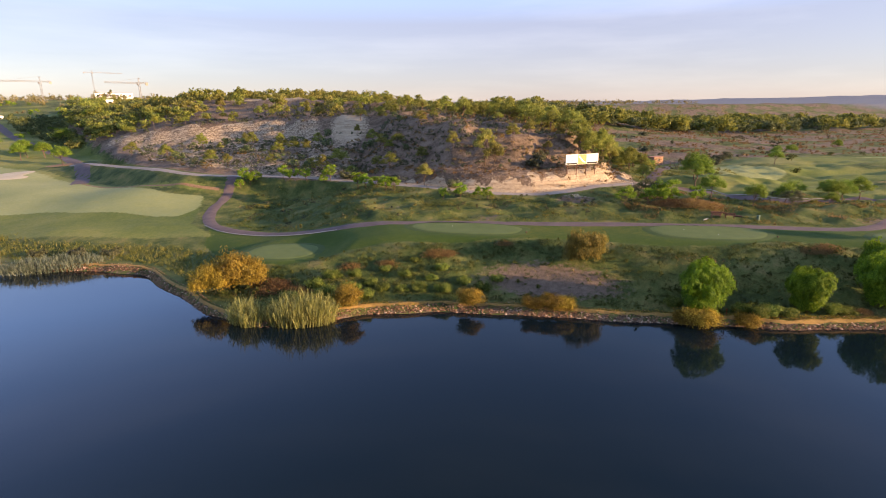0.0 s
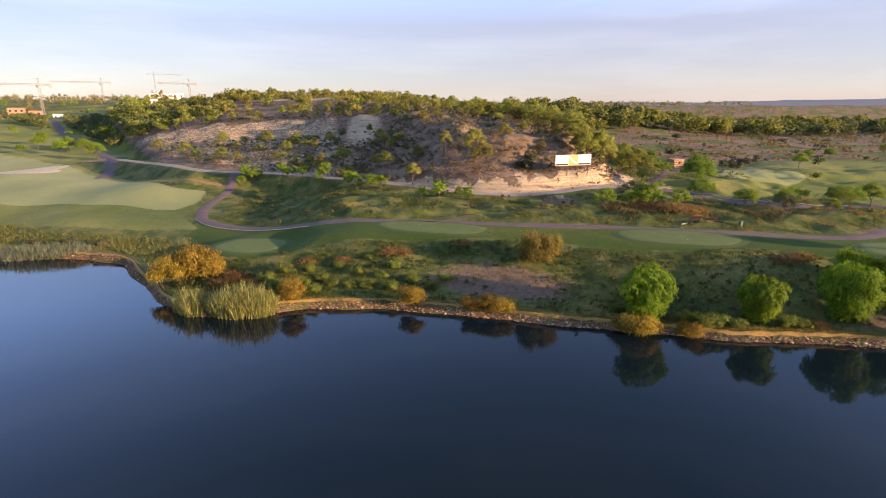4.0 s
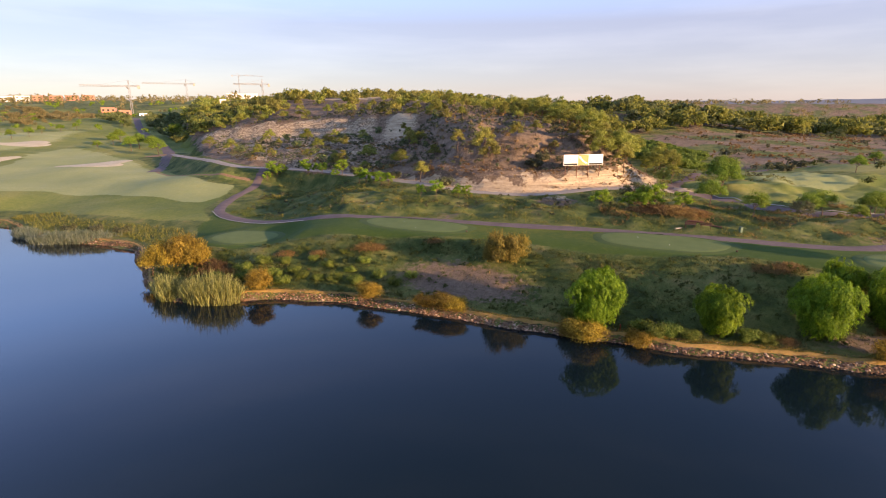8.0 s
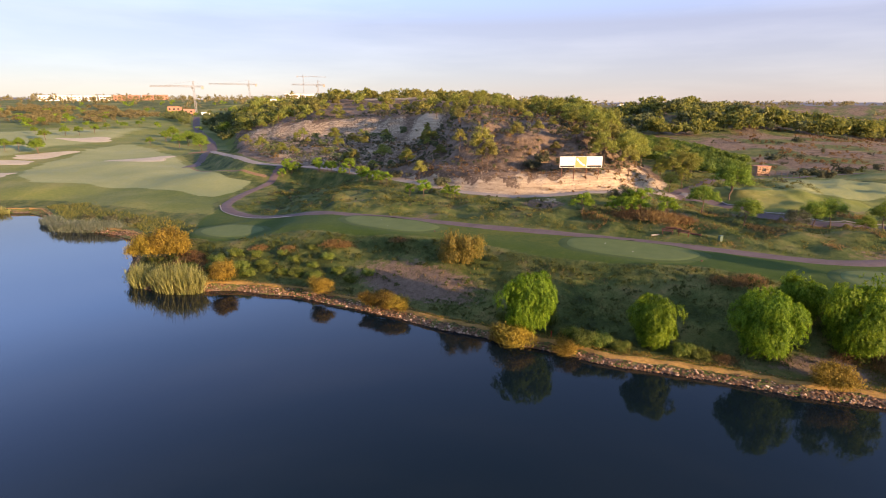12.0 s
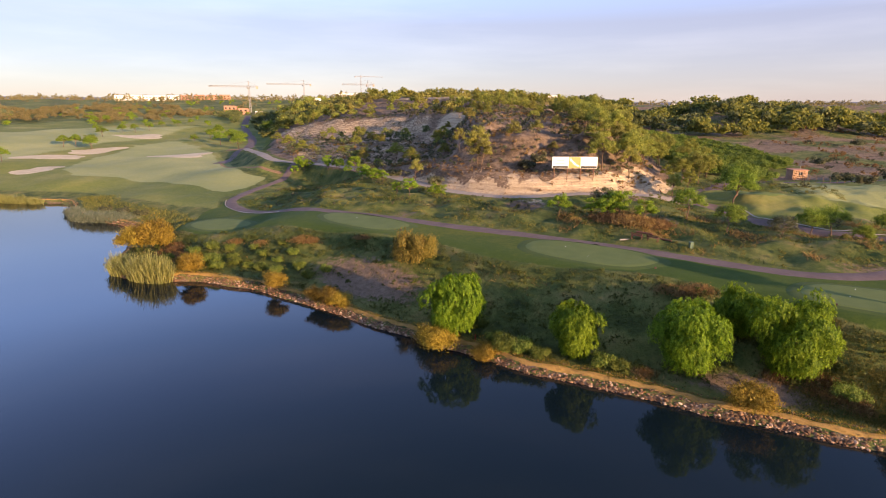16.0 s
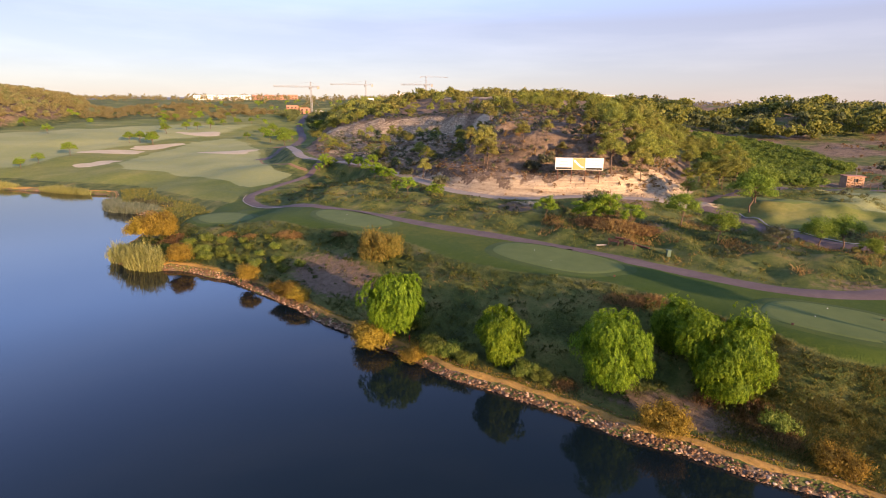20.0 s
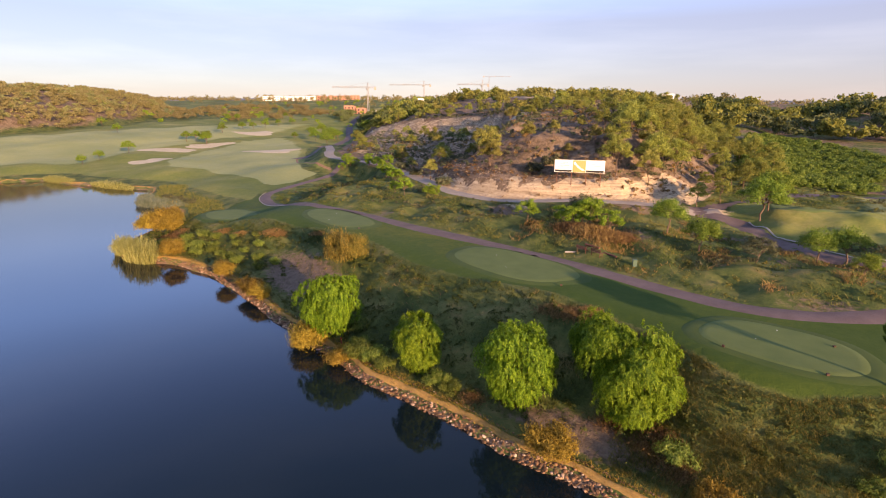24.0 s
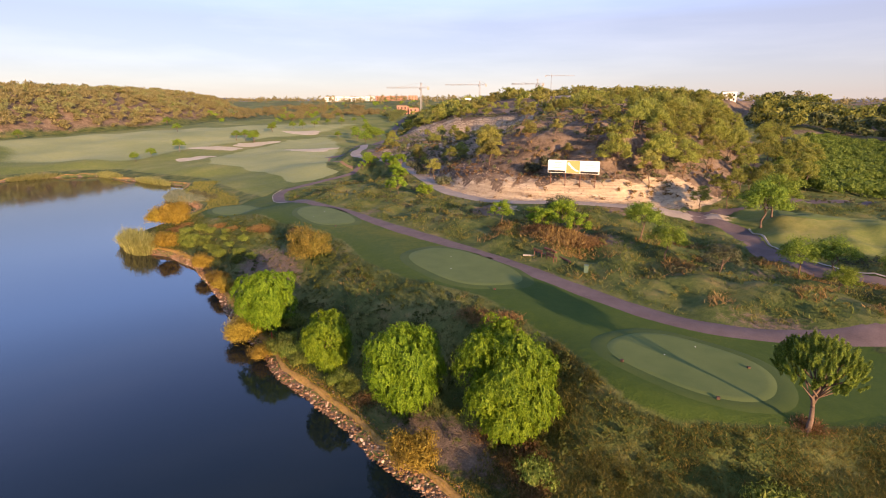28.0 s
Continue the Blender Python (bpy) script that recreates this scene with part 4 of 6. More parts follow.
def near_pine(x, y, tall):
    """A dome of upright needle tufts on a bent trunk."""
    rng = np.random.RandomState(71)
    n = 330
    v = unit(rng.randn(n, 3) + np.array([0, 0, 0.55]))
    v[:, 2] = np.maximum(v[:, 2], -0.35)
    cs = v * rng.uniform(0.45, 1.0, (n, 1)) ** 0.5 * np.array([2.25, 2.25, 1.65]) + np.array([0, 0, tall - 2.1])
    pos, out, al = [], [], []
    for c, w in zip(cs, v):
        m = 105
        stem = unit(w * 0.55 + np.array([0, 0, 1.0]) + rng.randn(3) * 0.15)
        f = rng.uniform(0, 1, (m, 1))
        side = unit(rng.randn(m, 3))
        pos.append(c + stem * f * 0.62 + side * 0.10 * (1.15 - f))
        al.append(unit(side + stem * 1.3))
        out.append(side + 0.4 * w)
    crown = leaf_mesh("crown", cards(np.concatenate(pos), np.concatenate(out), 0.24, 0.035, rng, 0.4, np.concatenate(al)), L_near)
    e = plant("stone_pine", "green stone pine with a leaning reddish trunk beside the tee", "tree", crown, trunk_mesh("trunk", tall - 3.0, 0.16, rng, cs[:26], 0.4, 9))
    e.matrix_basis = pose(x, y, gz(x, y) - 0.05)


near_pine(98.9, 56.6, 6.4)


def reed_kind(seed, leaf, label, rx, ry, tall, n):
    rng = np.random.RandomState(seed)
    a, r = rng.uniform(0, 6.283, n), np.sqrt(rng.uniform(0, 1, n))
    base = np.stack([rx * r * np.cos(a), ry * r * np.sin(a), np.full(n, -0.5)], 1)
    h = tall * (0.55 + 0.5 * (1 - r ** 2) * rng.uniform(0.6, 1, n) + 0.2 * rng.rand(n))
    lean = rng.randn(n, 3) * 0.16 + np.stack([np.cos(a) * r, np.sin(a) * r, 0 * a], 1) * 0.18
    quads = []
    for f, w in ((0.0, 0.05), (0.45, 0.06)):
        p = base + lean * (h * f)[:, None] + np.outer(h * f, (0, 0, 1))
        q = base + lean * (h * min(1, f + 0.58))[:, None] * 1.1 + np.outer(h * min(1, f + 0.58), (0, 0, 1))
        side = unit(rng.randn(n, 3) * np.array([1, 1, 0.1])) * w
        quads.append(np.stack([p - side, p + side, q], 1))
    tips = base + lean * (h * 0.8)[:, None] + np.outer(h * 0.8, (0, 0, 1))
    quads.append(cards(np.repeat(tips, 3, 0) + rng.randn(3 * n, 3) * 0.22, rng.randn(3 * n, 3), 0.6, 0.06, rng, 0.5, np.tile((0.2, 0.1, 1.0), (3 * n, 1))))
    return plant("reed_clump", label, "reeds", leaf_mesh("foliage", np.concatenate(quads), leaf), crown_name="foliage")


def gza(x, y):
    """Heights of the ground mesh at arrays of places."""
    i = np.clip(np.searchsorted(GX, x) - 1, 0, len(GX) - 2)
    j = np.clip(np.searchsorted(GY, y) - 1, 0, len(GY) - 2)
    u, v = (x - GX[i]) / (GX[i + 1] - GX[i]), (y - GY[j]) / (GY[j + 1] - GY[j])
    return (ZZ[j, i] * (1 - u) + ZZ[j, i + 1] * u) * (1 - v) + (ZZ[j + 1, i] * (1 - u) + ZZ[j + 1, i + 1] * u) * v


# single trees and bushes
rnd = random.Random(11)
for x, y, h in [(-67, 218, 6.0), (-50, 198, 6.4), (-32, 174, 5.8), (-2, 152, 5.6), (8, 141, 4.2), (6, 164, 6.8), (-12, 192, 5.6), (-8, 188, 4.7), (18, 139, 5.5), (27, 141, 4.7), (-14, 167, 3.9), (-56, 291, 7.2), (-67, 295, 6.1)]:
    hill_pines.put(x, y, h / 6.0, rnd, stretch=0.85, sink=0.8, label="dark bushy pine on the shaded hillside")
for x, y, h in [(1, 148, 5.0), (24, 123, 5.2), (33, 131, 5.2), (40.3, 120.5, 6.6), (39, 123, 8.3), (-34, 204, 3.4), (-43, 271, 8.0), (-16, 270, 8.0), (-27, 172, 3.7), (47, 126, 5.2), (52, 128, 3.9), (56, 136, 3.8), (61, 128, 4.5), (65, 126, 4.4), (56, 125, 3.3)]:
    dry_pines.put(x, y, h / 5.6, rnd)
for x, y, h in [(-23, 205, 6.0), (45, 165, 6.5), (50, 146, 3.4), (72, 228, 7.0), (76, 177, 7.4), (66, 152, 5.3), (73, 130, 7.5), (74, 140, 6.1), (84, 160, 4.6), (83, 136, 4.2), (82, 123, 4.8), (86, 127, 4.6), (90, 136, 5.0), (94, 146, 5.2), (88, 143, 5.6)]:
    hill_pines.put(x, y, h / 6.3, rnd)
for x, y, h in [(-19.6, 148.2, 3.6), (-18, 147.2, 3.2), (-16.4, 147.6, 3.0), (-20.6, 146.6, 2.6), (-9.4, 145.6, 3.2), (-8, 143.2, 3.0), (-5.6, 143.6, 2.6), (-3.4, 140.8, 3.0), (2.6, 137.2, 3.8), (0.8, 136.6, 2.4), (8.6, 127.2, 3.6), (10.4, 126.0, 3.2), (12.6, 123.8, 2.8), (14.6, 121.6, 3.2), (16.4, 120.6, 3.0)]:
    young_pines.put(x, y, h / 2.9, rnd, sink=0.15)
for x, y, h in [(27.8, 104.6, 3.6), (24.6, 106, 2.6), (32.6, 106.6, 3.0), (34.4, 106.0, 2.8), (58.3, 92.4, 3.9), (63.6, 92.8, 3.4), (66, 91, 3.2), (66.6, 94, 4.6), (68.4, 92.2, 4.8), (71.8, 89.2, 3.8)]:
    young_pines.put(x, y, h / 3.1, rnd, sink=0.15)
for x, y, h in [(79.2, 93.9, 5.2), (92.3, 115.4, 7.4), (93.4, 117.6, 7.0), (83.8, 87.4, 4.5), (97.8, 93.4, 4.7), (101.1, 94.6, 4.8), (101.4, 86.2, 3.4), (106.5, 90.0, 5.0), (110, 91, 4.8), (113, 97, 4.6), (116, 92, 5.6), (146, 146, 5.0), (206, 198, 5.0), (247, 212, 5.5), (172, 172, 4.4)]:
    course_trees.put(x, y, h / 4.8, rnd, sink=0.1)
for x, y, h in [(-95.5, 231.5, 8.0), (-117, 248, 7.5), (-125, 309, 9.6), (-120, 329, 6.0), (-174, 209, 6.1), (-170, 212, 6.6), (-159, 210, 7.4), (-157, 208, 7.0), (-186, 244, 6.0), (-215, 269, 4.4), (-263, 326, 6.4), (-268, 322, 5.9), (-200, 273, 5.6), (-196, 278, 5.6), (-192, 285, 5.7), (-251, 358, 5), (-261, 350, 5), (-245, 362, 5)]:
    course_trees.put(x, y, h / 5.2, rnd)
for x, y, h in [(-202, 308, 5), (-197, 317, 5.1), (-197, 331, 4.8), (-133, 249, 4.5), (-146, 289, 7.4), (-122, 264, 7.6), (-114, 261, 7.4), (-117, 268, 7.0), (-128, 275, 7.2), (-142, 136, 4.4), (-146, 145, 4.6), (-152, 162, 6.2), (-232, 208, 6), (-257, 133, 5.5), (-300, 240, 7), (-137, 268, 6.6)]:
    course_trees.put(x, y, h / 5.2, rnd)
for x, y, h in [(17, 128, 2.4), (30, 118, 2.3), (7, 138, 2.9), (50, 120, 3.0), (53, 122, 2.7), (128, 155, 3.6), (138, 164, 3.2), (153, 229, 4.0), (193, 293, 4.4), (176, 203, 2.4), (150, 176, 3.0), (-43, 104.5, 2.4), (-38, 104, 2.0), (-51, 107, 1.8)]:
    shrubs.put(x, y, h / 1.7, rnd)

OLIVE = foliage("olive leaves", (0.045, 0.05, 0.022), (0.085, 0.09, 0.04), (0.15, 0.15, 0.075), 0.1, 0.25)
olives = Kinds([pine_kind(33, OLIVE, "old olive tree with a thick pale trunk", 4.4, 2.2, 1.7, 30, 130, 0.2)], "olive trees")
olives.put(66.2, 97.0, 1.25, rnd, kind=0, sink=1.0)
olives.put(90.2, 84.6, 0.95, rnd, kind=0, sink=0.8)

# woods on the hill
def hill_places(seed, n, box_, weight, apart, most):
    rng = np.random.RandomState(seed)
    x, y = rng.uniform(box_[0], box_[1], n), rng.uniform(box_[2], box_[3], n)
    keep = rng.rand(n) < weight(x, y, poly_dist(x, y, HILL))
    out = []
    for a, b in zip(x[keep], y[keep]):
        if len(out) < most and all((a - c) ** 2 + (b - e) ** 2 > apart * apart for c, e in out):
            out.append((float(a), float(b)))
    return out


for x, y in hill_places(91, 3000, (52, 92, 120, 215), lambda x, y, d: sstep((x - 60 + (y - 140) * 0.1) / 10) * sstep((d - 5) / 3), 4.4, 110):
    (dry_pines if rnd.random() < 0.25 else hill_pines).put(x, y, rnd.uniform(0.9, 1.35), rnd)
for x, y in hill_places(92, 2500, (14, 70, 148, 225), lambda x, y, d: sstep((y - 150 + (30 - x) * 0.6) / 12) * 0.8 * (1 - np.exp(-((x - 8) / 16) ** 2)), 5.5, 42):
    (dry_pines if rnd.random() < 0.25 else hill_pines).put(x, y, rnd.uniform(0.6, 1.0), rnd)
for x, y in hill_places(93, 2500, (-100, 40, 150, 262), lambda x, y, d: np.maximum(0.03, sstep((y - 224) / 14) * 0.7 * ((x > 14) | (y > 252))) * (d > 8) * (line_dist(x, y, TERRACE) > 7), 6.5, 34):
    (dry_pines if rnd.random() < 0.3 else hill_pines).put(x, y, rnd.uniform(0.6, 0.95), rnd)

for x, y in hill_places(94, 1500, (80, 100, 135, 330), lambda x, y, d: (d > -11) * (d < 3) * (line_dist(x, y, LANE) > 6) * 0.9, 5.0, 30):
    hill_pines.put(x, y, rnd.uniform(0.8, 1.25), rnd)


def tree_forms(count, seed, quads, clumps=9, flat=0.75, leaf=0.2):
    """Low crowns of unit height, for far woods."""
    out = []
    for k in range(count):
        rng = np.random.RandomState(seed + k)
        cs = [(c[0] * 0.42, c[1] * 0.42, 0.3 + 0.42 * rng.uniform(0, 1)) for c in unit(rng.randn(clumps, 3)) * rng.uniform(0.3, 1, (clumps, 1))]
        out.append(clump_cards(cs, rng.uniform(0.16, 0.27, clumps), quads, leaf, leaf * 0.6, rng, flat, 0.1))
    return out


def scatter(name, label, category, xs, ys, sizes, forms, mat, seed, sink=0.03, z=None):
    """Many plants as one mesh."""
    rng = np.random.RandomState(seed)
    zs = gza(xs, ys) if z is None else z
    out = []
    pick = rng.randint(0, len(forms), len(xs))
    for k, f in enumerate(forms):
        sel = pick == k
        n = int(sel.sum())
        if not n:
            continue
        a = rng.uniform(0, 6.283, n)
        c, s = np.cos(a)[:, None, None], np.sin(a)[:, None, None]
        sz = sizes[sel][:, None, None]
        q = f[None]
        px = (q[..., 0] * c - q[..., 1] * s) * sz + xs[sel][:, None, None]
        py = (q[..., 0] * s + q[..., 1] * c) * sz + ys[sel][:, None, None]
        pz = (q[..., 2] - sink) * sz * rng.uniform(0.8, 1.2, (n, 1, 1)) + zs[sel][:, None, None]
        out.append(np.stack([px, py, pz], -1).reshape(-1, 3, 3))
    return tagged(new(name, leaf_mesh(name, np.concatenate(out), mat)), label, category, kind="stuff")


def sample(seed, n, x0, x1, y0, y1, weight):
    """Random places, kept by a weight between 0 and 1."""
    rng = np.random.RandomState(seed)
    x, y = rng.uniform(x0, x1, n), rng.uniform(y0, y1, n)
    keep = rng.rand(n) < weight(x, y)
    return x[keep], y[keep], rng


TREE_FORMS = tree_forms(6, 300, 17, 9, 0.8, 0.135)
RIDGE_FORMS = tree_forms(6, 360, 18, 10, 0.8, 0.135)
BUSH_FORMS = tree_forms(5, 320, 9, 5, 0.8)


def woods(name, label, seed, n, box_, weight, lo, hi, mat, forms=None):
    x, y, rng = sample(seed, n, *box_, weight)
    return scatter(name, label, "trees", x, y, rng.uniform(lo, hi, len(x)), forms or TREE_FORMS, mat, seed)


woods("west_woods", "pine woods on the low western hill", 401, 6000, (-480, -262, 20, 430), lambda x, y: sstep(poly_dist(x, y, WEST) / 12 + 0.5) * (0.35 + 0.35 * np.clip(waves(x, y, 45, 60) + 0.4, 0, 1)) * 0.8, 4.5, 8, L_west)
woods("west_pines", "greener pines on the low western hill", 402, 4600, (-480, -262, 20, 430), lambda x, y: sstep(poly_dist(x, y, WEST) / 12 - 0.4) * 0.5 * np.clip(waves(x, y, 60, 61) + 0.6, 0, 1), 4.5, 8, L_west_green)
woods("valley_woods", "brown-green woods beyond the fairways", 421, 3000, (-480, -230, 320, 520), lambda x, y: 0.55 * np.clip(waves(x, y, 55, 87) + 0.25, 0, 1) * (np.hypot(x + 258, y - 480) > 34) * (poly_dist(x, y, FAIRWAY_2) < -8), 4, 7, L_west)
woods("ridge_woods", "dark pine woods on the far ridge", 403, 1700, (50, 560, 290, 640), lambda x, y: sstep((poly_dist(x, y, RIDGE) + 22 * sstep((185 - x) / 60)) / 8 + 0.3) * (x > 66) * (1 - 0.75 * sstep((y - 480) / 80)) * 0.75, 5, 13, L_wood, RIDGE_FORMS)
woods("ridge_pines", "lighter green pines among the dark ridge woods", 422, 3400, (66, 560, 290, 480), lambda x, y: sstep((poly_dist(x, y, RIDGE) + 26 * sstep((185 - x) / 60)) / 8 + 0.3) * 0.55 * np.clip(waves(x, y, 60, 88) + 0.45, 0, 1), 6, 15, L_pine, RIDGE_FORMS)
woods("hilltop_woods", "mixed pine woods on the plateau behind the hill", 404, 2100, (-190, 160, 250, 520), lambda x, y: sstep(poly_dist(x, y, HILL) / 10 - 0.6) * sstep((y - 284) / 40) * 0.45 * (np.hypot((x + 26) / 30, (y - 294) / 13) > 1), 4.5, 7.5, L_dry)
woods("hilltop_pines", "green pines on the plateau behind the hill", 405, 1300, (-190, 160, 236, 520), lambda x, y: sstep(poly_dist(x, y, HILL) / 10 - 0.6) * sstep((y - 280) / 40) * 0.35 * (np.hypot((x + 26) / 30, (y - 294) / 13) > 1), 5, 8.5, L_pine)
def bank_up(x, y):
    return y - np.interp(x, [q[0] for q in TERRACE], [q[1] for q in TERRACE])


woods("terrace_trees", "belt of dark trees above the pale bank", 416, 800, (-110, 24, 215, 330), lambda x, y: sstep((bank_up(x, y) - 12) / 5) * (0.14 + 0.2 * np.clip(waves(x, y, 30, 92), 0, 1)) * (np.hypot((x + 20) / 32, (y - 318) / 13) > 1) * (1 - 0.75 * np.exp(-((x + 22) / 34) ** 2 - ((y - 288) / 26) ** 2)), 3.0, 7.5, L_dry, RIDGE_FORMS)
woods("terrace_pines", "green pines above the pale bank", 424, 480, (-110, 24, 215, 330), lambda x, y: sstep((bank_up(x, y) - 12) / 5) * (0.12 + 0.2 * np.clip(waves(x, y, 34, 93), 0, 1)) * (np.hypot((x + 20) / 32, (y - 318) / 13) > 1) * (1 - 0.75 * np.exp(-((x + 22) / 34) ** 2 - ((y - 288) / 26) ** 2)), 3.5, 8.0, L_pine, RIDGE_FORMS)
woods("valley_edge_woods", "dark woods in the dip west of the hill", 425, 520, (-200, -80, 235, 340), lambda x, y: sstep((x + 150 + (y - 300) * 0.45) / 12) * (line_dist(x, y, ROAD) > 7) * sstep((poly_dist(x, y, HILL) + 6) / 6) * (bank_up(x, y) > 10) * 0.5, 4.5, 8, L_pine, RIDGE_FORMS)
woods("valley_trees", "scattered small trees far along the golf course", 406, 1500, (-420, -150, 290, 640), lambda x, y: (1 - sstep(poly_dist(x, y, HILL) / 4 + 1)) * 0.30 * np.clip(waves(x, y, 50, 62) + 0.15, 0, 1) * (np.hypot(x + 258, y - 480) > 34), 3.5, 6.5, L_young)
woods("belt_trees", "belt of dark green pines along the foot of the hill", 407, 1700, (-210, -40, 205, 480), lambda x, y: np.exp(-((poly_dist(x, y, HILL) - 13) / 10) ** 2) * sstep((y - 270) / 25) * 0.5, 5, 8, L_pine)
woods("valley_pines", "dark green pines in the dip behind the hill", 423, 1700, (-235, -88, 280, 430), lambda x, y: sstep((x + 205 + (y - 340) * 0.5) / 20) * (line_dist(x, y, ROAD) > 6) * (y > 245 - 0.9 * (x + 60)) * 0.45, 4, 7, L_wood, RIDGE_FORMS)
FAR_FORMS = tree_forms(4, 340, 5, 6)
woods("horizon_woods", "distant wooded country along the horizon", 408, 4200, (-1300, 700, 540, 1500), lambda x, y: np.clip(waves(x, y, 200, 63) + 0.7, 0, 1) * (np.hypot(x + 258, y - 480) > 60) * (np.abs(x + 522 - (y - 718) * 1.9) > 40), 6, 12, L_west, FAR_FORMS)
ORCHARD = [(91, 150), (99, 150), (110, 158), (118, 170), (123, 184), (124, 200), (136, 210), (146, 232), (138, 262), (131, 290), (122, 313), (104, 317), (96, 300), (91, 240), (89, 180)]
woods("orchard", "rows of round dark green orchard trees", 409, 7600, (88, 150, 146, 320), lambda x, y: sstep(poly_dist(x, y, ORCHARD) / 2) * (np.abs(((x * 0.62 + y * 0.78) / 5.0) % 1 - 0.5) < 0.24) * (np.abs(y - 215 - 0.3 * (x - 110)) > 3.0) * (line_dist(x, y, LANE) > 3.5) * 0.8, 2.6, 3.8, L_orchard, RIDGE_FORMS)
woods("hill_scrub", "low grey-green scrub on the dry hillside", 410, 14000, (-85, 118, 110, 262), lambda x, y: sstep((poly_dist(x, y, HILL) - 3.5) / 5) * (0.25 + 0.5 * np.clip(waves(x, y, 12, 64) + 0.4, 0, 1)) * (1 - 0.95 * np.exp(-((line_dist(x, y, TERRACE) - 5) / 9) ** 2)), 0.5, 1.9, L_shrub, BUSH_FORMS)
woods("slope_shrubs", "rounded dark green shrubs on the shaded slope", 426, 170, (-75, 28, 140, 236), lambda x, y: sstep((poly_dist(x, y, HILL) - 5) / 5) * (bank_up(x, y) < -3) * 0.42, 1.8, 4.4, L_slope, RIDGE_FORMS)
woods("hill_weeds", "dry brown brush on the hillside", 411, 9500, (-60, 110, 110, 200), lambda x, y: sstep((poly_dist(x, y, HILL) - 3) / 3) * 0.45 * np.clip(waves(x, y, 15, 65) + 0.3, 0, 1), 0.6, 1.5, L_red, BUSH_FORMS)
woods("field_scrub", "low scrub in the brown valley field", 412, 9000, (100, 480, 178, 375), lambda x, y: sstep((x - 130 - 0.25 * (y - 190)) / 12) * 0.6 * np.clip(waves(x, y, 30, 66) + 0.15, 0, 1), 1.0, 2.6, L_red, BUSH_FORMS)
woods("field_bushes", "dark bushes in the valley field", 413, 3000, (110, 480, 178, 375), lambda x, y: sstep((x - 116 - 0.15 * (y - 150)) / 12) * 0.3 * np.clip(waves(x, y, 40, 67), 0, 1), 1.5, 4.0, L_shrub, BUSH_FORMS)
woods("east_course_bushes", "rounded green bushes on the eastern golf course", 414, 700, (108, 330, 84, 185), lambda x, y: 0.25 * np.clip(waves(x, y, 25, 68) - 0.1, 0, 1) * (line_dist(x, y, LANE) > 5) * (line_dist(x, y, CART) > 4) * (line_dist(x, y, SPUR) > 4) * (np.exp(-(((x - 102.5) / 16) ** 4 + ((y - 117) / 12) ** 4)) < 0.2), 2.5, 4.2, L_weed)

# shore bushes and reeds
rust_bushes = Kinds([shrub_kind(54, L_rust, "tall_bush", "tall olive and rust bush on the grassy bank", "bush", 1.5, 2.7, 30, 300, 0.22, 0.4, 0.7, 0.28)])
for x, y, h, w in [(-13.9, 79.6, 6.4, 2.0), (-11.2, 78.6, 5.0, 1.6), (-16.4, 78.2, 5.0, 1.6), (2.8, 68.4, 3.8, 1.25), (19.2, 65.6, 2.9, 1.1), (26.8, 62.7, 2.3, 0.9), (28.8, 61.9, 2.7, 1.05), (30.8, 61.0, 2.5, 0.95), (46.2, 53.5, 3.1, 1.45), (44.4, 54.4, 2.4, 0.9), (51.6, 51.9, 2.3, 0.95), (76.0, 46.0, 2.7, 1.15), (87.2, 44.8, 2.4, 1.0)]:
    tamarisks.put(x, y, w, rnd, stretch=min(1.25, h / 2.7 / w))
for x, y, h, w in [(38.4, 70.2, 5.2, 1.5), (39.9, 70.7, 4.2, 1.15), (37.0, 70.6, 4.0, 1.15)]:
    rust_bushes.put(x, y, w, rnd, stretch=h / 2.7 / w)
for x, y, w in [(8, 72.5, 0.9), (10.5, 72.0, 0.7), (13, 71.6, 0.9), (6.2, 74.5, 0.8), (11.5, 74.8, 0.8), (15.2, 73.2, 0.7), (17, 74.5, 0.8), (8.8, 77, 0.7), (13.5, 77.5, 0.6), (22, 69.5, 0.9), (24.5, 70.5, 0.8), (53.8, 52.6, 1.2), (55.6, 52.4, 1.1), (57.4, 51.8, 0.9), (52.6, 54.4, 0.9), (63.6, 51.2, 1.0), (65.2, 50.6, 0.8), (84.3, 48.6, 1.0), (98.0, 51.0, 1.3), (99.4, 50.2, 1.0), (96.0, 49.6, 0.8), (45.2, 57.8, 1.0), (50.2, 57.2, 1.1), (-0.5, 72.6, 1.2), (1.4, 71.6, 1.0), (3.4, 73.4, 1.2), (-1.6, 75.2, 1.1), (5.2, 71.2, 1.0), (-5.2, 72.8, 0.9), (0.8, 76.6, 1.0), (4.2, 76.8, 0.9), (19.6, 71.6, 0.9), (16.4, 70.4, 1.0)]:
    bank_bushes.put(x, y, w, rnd)
